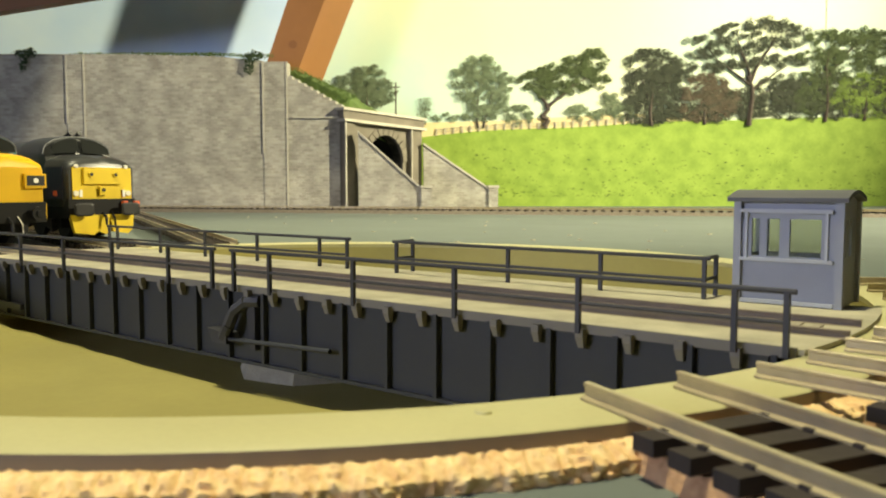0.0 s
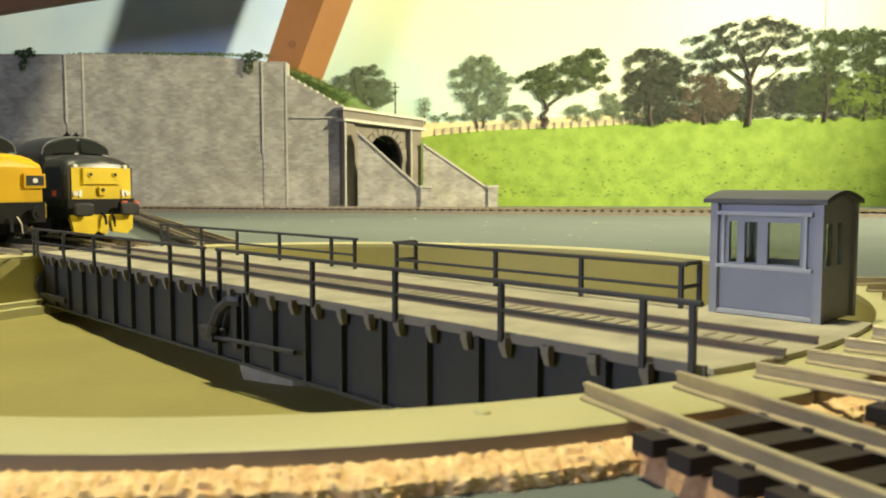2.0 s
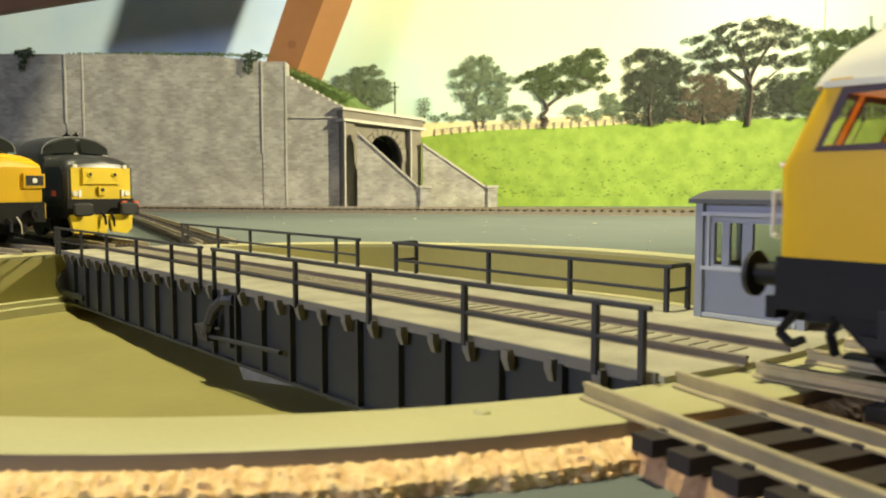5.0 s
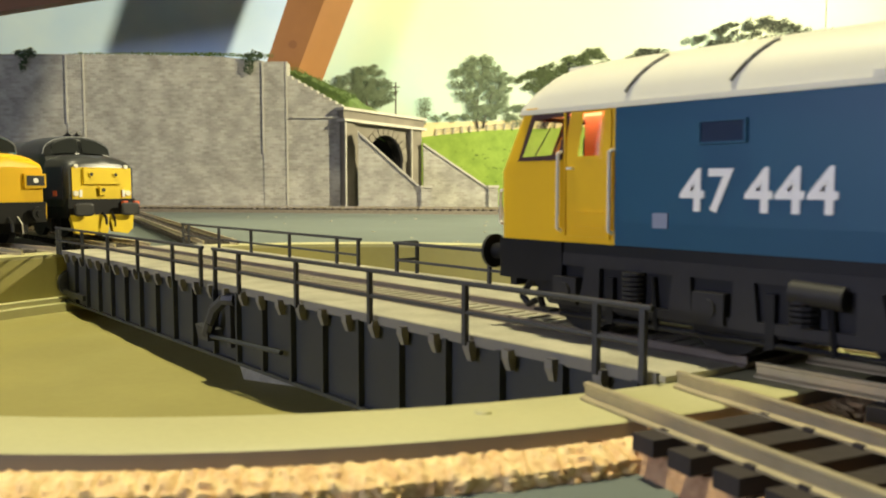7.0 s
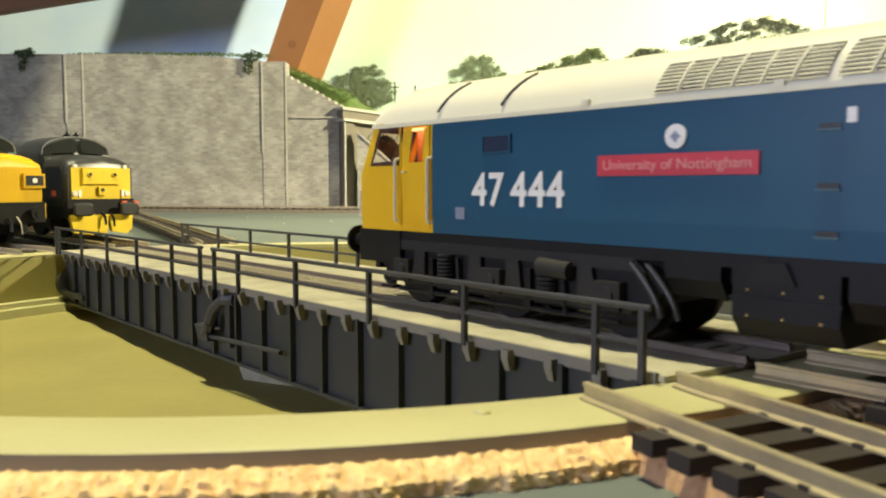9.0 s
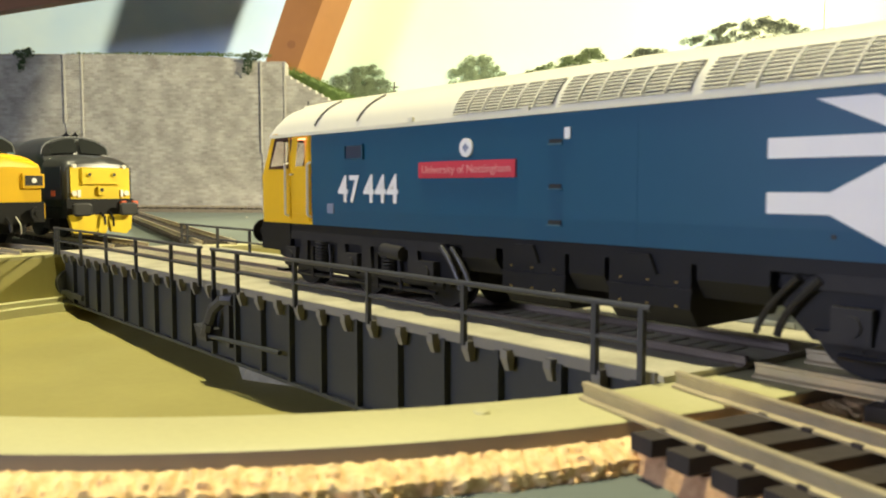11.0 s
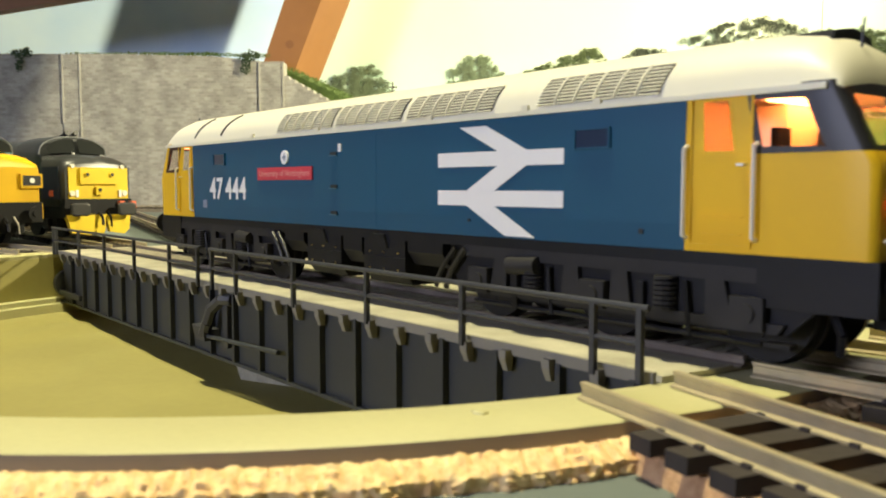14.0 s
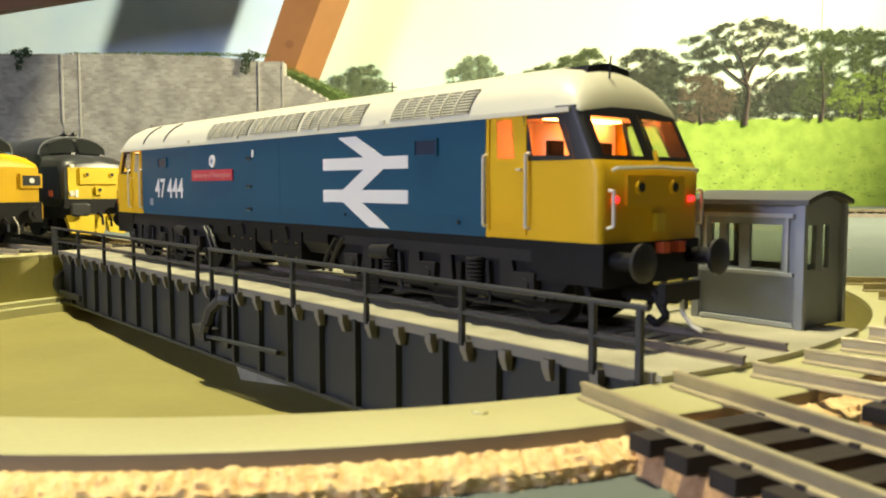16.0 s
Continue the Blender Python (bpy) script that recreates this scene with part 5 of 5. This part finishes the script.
# dark tussocks and bare flecks in the meadow
bm = bmesh.new()
for _ in range(600):
    u, z = rnd.uniform(0.02, 0.72), 0.010 + 0.085 * rnd.random() ** 2.2
    w, h = rnd.uniform(0.0010, 0.0040), rnd.uniform(0.0004, 0.0012)
    bm.faces.new([bm.verts.new((u + w * math.cos(a) * rnd.uniform(0.6, 1.1), 0, z + h * math.sin(a) * rnd.uniform(0.5, 1.2))) for a in (0, 1.0, 2.1, 3.1, 4.2, 5.2)])
tagged(part("tussocks", bm, TUSSOCK), "darker tussocks printed in the meadow grass", "grass", kind="stuff").matrix_world = SCENERY @ pose(0, BD - 0.0020, 0)

# post and rail fence along the top of the meadow
fence = standing("fence", "weathered post and rail fence on the meadow's edge", "fence", 0, BD - 0.0030)
bm = bmesh.new()
add_box(bm, -0.0007, 0.0007, -0.0006, 0.0006, 0, 0.011)
post = mesh_of("post", bm, COPING)
for i in range(25):
    u = -0.01 + i * 0.0135
    share("post", post, fence, pose(u, 0, edge(u) - 0.001))
for k in (0.0045, 0.0085):
    bm = bmesh.new()
    for i in range(24):
        u, w = -0.01 + i * 0.0135, 0.0035 + i * 0.0135
        add_rod(bm, (u, 0, edge(u) + k), (w, 0, edge(w) + k), 0.0004, 4)
    part("fence_rail", bm, COPING, fence)

# retaining wall
wall = standing("retaining_wall", "tall grey coursed stone retaining wall with pilasters", "retaining wall", 0, WALL_D)
part("wall_face", made(add_prism, [(-0.95, BASE), (-0.2386, BASE), (-0.2386, 0.1915), (-0.30, 0.1975), (-0.42, 0.2005), (-0.95, 0.2005)], 0, 0.03, "y"), STONE, wall)
for x0, x1, h in ((-0.2386, -0.2074, 0.1905), (-0.4990, -0.4761, 0.1995)):
    p = part("pilaster", made(add_box, x0, x1, -0.0007, 0.028, BASE, h), STONE, wall, bevel=0.0004)
    part("quoin_strip", made(add_box, x0 - 0.0012, x0 + 0.0010, -0.0014, -0.0006, 0.07 if h < 0.195 else 0.11, h), COPING, p, "pale bare card edge")
    part("quoin_strip", made(add_box, x1 - 0.0010, x1 + 0.0012, -0.0014, -0.0006, BASE, h), COPING, p, "pale bare card edge")
steps = [(-0.2074, BASE), (-0.1345, BASE), (-0.1345, 0.1305)]
u, z = -0.1345, 0.1305
while z < 0.168:
    z += 0.0046
    steps.append((u, z))
    u -= 0.0082
    steps.append((max(u, -0.2073), z))
steps.append((-0.2074, z))
part("stepped_wall", made(add_prism, steps, 0.001, 0.029, "y"), STONE, wall)
part("string_course", made(add_box, -0.200, -0.1345, -0.0015, 0.002, 0.1165, 0.1185), COPING, wall)
part("plinth", made(add_box, -0.95, -0.0144, -0.004, 0.0, BASE, BASE + 0.003), DARK_STONE, wall)

# grass along the top of the cutting
bm = bmesh.new()
rnd = random.Random(5)
line = [(-0.95, 0.2005), (-0.42, 0.2008), (-0.30, 0.1985), (-0.245, 0.193)]
leaves(bm, [(-0.40 + 0.02 * i, 0.2005 - 0.0006 * max(0, i - 5), 0.016, 0.0022) for i in range(-4, 9)], 900, 0.0022, rnd)
tagged(part("grass", bm, TURF), "green scatter turf along the wall top", "turf", kind="stuff").matrix_world = SCENERY @ pose(0, WALL_D + 0.004, 0)
bm = bmesh.new()
fr = lambda i: 0.006 + max(0.0, 0.0158 * i - 0.0729) * 1.0
add_loft(bm, [[(-0.2074 + 0.0158 * i, fr(i), 0.176 - 0.0072 * i + (0.006 if i < 6 else 0)), (-0.2074 + 0.0158 * i, fr(i) + 0.04, 0.184 - 0.0068 * i + (0.006 if i < 6 else 0)),
              (-0.2074 + 0.0158 * i, fr(i) + 0.06, 0.150 - 0.0068 * i), (-0.2074 + 0.0158 * i, fr(i), 0.146 - 0.0072 * i)] for i in range(12)])
bmesh.ops.subdivide_edges(bm, edges=bm.edges, cuts=2, use_grid_fill=True)
ob = part("embankment", bm, TURF)
ob.matrix_world = SCENERY @ pose(0, WALL_D + 0.024, 0)
tagged(ob, "grassy embankment sloping down behind the tunnel mouth", "embankment", kind="structure")
bm = bmesh.new()
leaves(bm, [(-0.2 + 0.012 * i, 0.181 - 0.0056 * i, 0.010, 0.005) for i in range(7)], 700, 0.0020, rnd)
tagged(part("grass", bm, TURF), "tufts of scatter turf on the embankment", "turf", kind="stuff").matrix_world = SCENERY @ pose(0, WALL_D + 0.029, 0)
for u, z, s in ((-0.252, 0.196, 1.0), (-0.55, 0.2005, 1.0)):
    bm = bmesh.new()
    leaves(bm, [(0, 0, 0.016 * s, 0.005), (0.006, 0.003, 0.008, 0.005), (-0.004, -0.012, 0.006, 0.012)], 260, 0.0028, rnd)
    ob = part("bush", bm, BUSH)
    ob.matrix_world = SCENERY @ pose(u, WALL_D - 0.003, z)
    tagged(ob, "small dark foliage tuft hanging over the wall top", "bush")

# tunnel mouth, turned away to the side
PORTAL = SCENERY @ pose(-0.1345, WALL_D - 0.002, 0, 0, 0, 45)
portal = thing("tunnel_portal", "sooty stone tunnel mouth with parapet and buttresses", "tunnel portal", PORTAL)
W, CX, R, SPRING = 0.141, 0.076, 0.033, 0.060
arch = [(CX + R, BASE)] + [(CX + R * math.cos(a), SPRING + R * 1.15 * math.sin(a)) for a in [math.pi * i / 16 for i in range(17)]] + [(CX - R, BASE)]
part("spandrel", made(add_prism, [(W, BASE)] + [(W, 0.107), (0.0, 0.112), (0.0, BASE)] + arch[::-1], 0, 0.02, "y"), DARK_STONE, portal)
# near-black sheet closing the bore, with a lining of the same colour
part("bore", made(add_prism, [(CX - R - 0.01, BASE), (CX + R + 0.01, BASE), (CX + R + 0.01, 0.1), (CX - R - 0.01, 0.1)], 0.12, 0.125, "y"), BORE_BLACK, portal, "black tunnel bore")
bm = bmesh.new()
for i in range(len(arch) - 1):
    a, b = arch[i], arch[i + 1]
    bm.faces.new([bm.verts.new(p) for p in ((a[0], 0.004, a[1]), (b[0], 0.004, b[1]), (b[0], 0.121, b[1]), (a[0], 0.121, a[1]))])
part("lining", bm, BORE_BLACK, portal)
bm = bmesh.new()
for i in range(13):
    a, b = math.pi * (i + 0.06) / 13, math.pi * (i + 0.94) / 13
    pts = [(CX + k * math.cos(t), SPRING + k * 1.12 * math.sin(t)) for k, t in ((R, a), (R, b), (R + 0.009, b), (R + 0.009, a))]
    part("arch_stone", made(add_prism, pts, -0.002, 0.004, "y"), DARK_STONE, portal)
bm.free()
for x0, x1 in ((0.0, 0.018), (0.119, 0.141)):
    part("buttress", made(add_box, x0, x1, -0.006, 0.004, BASE, 0.113 if x0 < 0.05 else 0.108), DARK_STONE, portal, bevel=0.0008)
    part("buttress_edge", made(add_box, x0 - 0.0008, x0 + 0.0008, -0.0094, -0.0076, BASE, 0.113 if x0 < 0.05 else 0.108), COPING, portal)
part("cornice", made(add_prism, [(-0.003, 0.112), (0.146, 0.106), (0.146, 0.1095), (-0.003, 0.1155)], -0.011, 0.01, "y"), COPING, portal, bevel=0.0005)
part("parapet", made(add_prism, [(-0.002, 0.1155), (0.145, 0.1095), (0.145, 0.120), (-0.002, 0.127)], -0.007, 0.012, "y"), DARK_STONE, portal, bevel=0.0005)
part("parapet_cap", made(add_prism, [(-0.004, 0.127), (0.147, 0.120), (0.147, 0.1235), (-0.004, 0.1305)], -0.010, 0.014, "y"), COPING, portal, bevel=0.0005)


def wing(label, m, length, high, low):
    w = thing("wing_wall", label, "wing wall", m, "wing walls of the tunnel")
    part("wing_face", made(add_prism, [(0, BASE), (length, BASE), (length, low), (0, high)], 0, 0.008, "y"), STONE, w)
    a = math.atan2(low - high, length)
    bm = bmesh.new()
    add_prism(bm, [(0, high), (length, low), (length, low + 0.0032), (0, high + 0.0032)], -0.0018, 0.0098, "y")
    part("sloped_coping", bm, COPING, w)
    part("end_pier", made(add_box, length - 0.001, length + 0.013, -0.003, 0.011, BASE, low + 0.003), STONE, w, bevel=0.0006)
    part("pier_cap", made(add_box, length - 0.002, length + 0.0145, -0.0042, 0.0122, low + 0.003, low + 0.0062), COPING, w)
    return w


wing("brick-coursed wing wall with pale sloping coping", SCENERY @ pose(-0.112, WALL_D - 0.012, 0, 0, 0, 2), 0.084, 0.096, 0.021)
wing("further brick-coursed wing wall beside the meadow", SCENERY @ pose(-0.028, WALL_D + 0.085, 0, 0, 0, 8), 0.096, 0.085, 0.021)

# telegraph pole on the embankment
pole = standing("telegraph_pole", "thin dark telegraph pole on the embankment", "pole", -0.066, WALL_D + 0.06)
part("mast", made(add_rod, (0, 0, 0.11), (0, 0, 0.171), 0.0011, 6), BARK, pole)
part("cross_arm", made(add_box, -0.006, 0.006, -0.0006, 0.0006, 0.163, 0.165), BARK, pole)

# main line in front of the backdrop
line = SCENERY @ pose(-0.30, 1.06, 0, 0, 0, -13.0)
bm = bmesh.new()
add_prism(bm, [(-0.035, BASE - 0.0005), (0.035, BASE - 0.0005), (0.024, BASE + 0.0032), (-0.024, BASE + 0.0032)], -0.9, 1.5, "x")
ob = part("ballast_bed", bm, BALLAST)
ob.matrix_world = line
tagged(ob, "grey stone ballast along the main line", "ballast", kind="structure")
track("main line of brown rails on ballast before the meadow", line @ pose(-0.9, 0, BASE + 0.0062), 2.3, 0.004, pitch=0.0098, top=0.0012)
ob = part("ballast_bed", made(add_prism, [(-0.02, BASE - 0.0005), (0.02, BASE - 0.0005), (0.012, BASE + 0.0018), (-0.012, BASE + 0.0018)], -0.9, 0.35, "x"), BALLAST)
ob.matrix_world = SCENERY @ pose(-0.02, WALL_D - 0.022, 0)
tagged(ob, "narrow strip of ballast along the wall foot", "ballast", kind="structure")

# loft timbers, roof and walls
STRUT_LOW, STRUT_HIGH = -0.2615, -0.0955   # left edge of the strut at its foot and head
beam = thing("roof_strut", "orange pine roof strut crossing behind the wall", "timber strut", SCENERY)
bm = bmesh.new()
ring = lambda z, a, b, back: [(a, 1.17, z), (b, 1.17, z), (b + back, 1.215, z), (a + back, 1.215, z)]
add_loft(bm, [ring(0.150, STRUT_LOW, STRUT_LOW + 0.046, 0.030), ring(0.62, STRUT_HIGH, STRUT_HIGH + 0.064, 0.036)])
part("strut", bm, TIMBER, beam, bevel=0.001)
for i, (u, z) in enumerate(((-0.208, 0.222), (-0.17, 0.30))):
    part("knot", made(add_rod, (u, 1.1697, z), (u, 1.1705, z), 0.006, 10), DARK_TIMBER, beam)
# the rest of the loft, mostly behind the camera
LINING = material("loft_lining_board", (0.22, 0.20, 0.17), 0.85, vary=0.12, grain=60, stain=4)
bm = bmesh.new()
add_box(bm, -1.4, 2.3, -1.9, -1.86, -0.9, 1.3)
ob = part("wall_front", bm, LINING)
ob.matrix_world = SCENERY
tagged(ob, "plain boarded loft wall", "wall", kind="structure")
for n, x in (("wall_left", -1.4), ("wall_right", 2.26)):
    ob = part(n, made(add_box, x, x + 0.04, -1.86, 1.36, -0.9, 1.3), LINING)
    ob.matrix_world = SCENERY
    tagged(ob, "plain boarded loft wall", "wall", kind="structure")
ob = part("wall_back", made(add_box, -1.4, 2.3, 1.36, 1.40, -0.9, 1.3), LINING)
ob.matrix_world = SCENERY
tagged(ob, "plain boarded loft wall behind the backdrop", "wall", kind="structure")
ob = part("ceiling", made(add_box, -1.4, 2.3, -1.9, 1.40, 1.3, 1.34), LINING)
ob.matrix_world = SCENERY
tagged(ob, "boarded loft ceiling", "ceiling", kind="structure")
ob = part("floor", made(add_box, -1.4, 2.3, -1.9, 1.40, -0.94, -0.9), LINING)
ob.matrix_world = SCENERY
tagged(ob, "boarded loft floor", "floor", kind="structure")
purlin = thing("purlin", "dark stained timber purlin above the backdrop", "timber", SCENERY)
bm = bmesh.new()
add_prism(bm, [(-1.2, 0.154), (-0.40, 0.280), (-0.40, 0.40), (-1.2, 0.40)], 1.10, 1.12, "y")
# the purlin's shade is put into this darker pine colour
part("timber", bm, DARK_TIMBER, purlin)
# added out of view: blocks the scenery light from the wall's left end
rafter = thing("rafter", "pine rafter over the engine shed tracks", "timber rafter", SCENERY)
bm = bmesh.new()
add_prism(bm, [(-0.0346, 0.25), (0.0999, 0.62), (-0.30, 0.62), (-0.30, 0.25)], 0.90, 0.93, "y")
part("timber", bm, TIMBER, rafter)


def motions():
    turn = ((0, 12.55), (0.5, 10.55), (1, 8.15), (1.5, 5.95), (2, 3.65), (2.5, 1.75), (3, 0.55), (3.4, 0.04), (3.6, 0), (16, 0))
    for ob in (bridge, hut):
        walk(ob, [(t, pose(*PIVOT, 0, 0, a)) for t, a in turn])
    run = ((0, 0.330), (3.6, 0.330), (4.2, 0.305), (5, 0.2720), (6.3, 0.2331), (7.0, 0.2153), (7.5, 0.2033), (8, 0.1913), (8.5, 0.1797), (9, 0.1670), (10.2, 0.1378), (11.5, 0.1058), (12, 0.0942),
           (12.5, 0.0824), (13, 0.0698), (13.5, 0.0576), (14, 0.0451), (14.5, 0.0330), (15, 0.0203), (15.5, 0.0086), (16, 0.0))
    walk(engine, [(t, pose(0.00309 + SIZE * s, TRACK_Y, 0.00181)) for t, s in run])
    for w in wheelsets:
        x, z = w["x"], w["z"]
        turned, last, rows = 0.0, run[0][1], []
        for a, b in zip(run, run[1:]):
            n = max(1, math.ceil(abs(b[1] - a[1]) / 0.0077 / 1.2))
            rows += [(a[0] + (b[0] - a[0]) * i / n, a[1] + (b[1] - a[1]) * i / n) for i in range(n)]
        rows.append(run[-1])
        walk(w, [(t, pose(x, 0, z, 0, math.degrees((s - run[0][1]) / 0.0077), 0)) for t, s in rows])


motions()
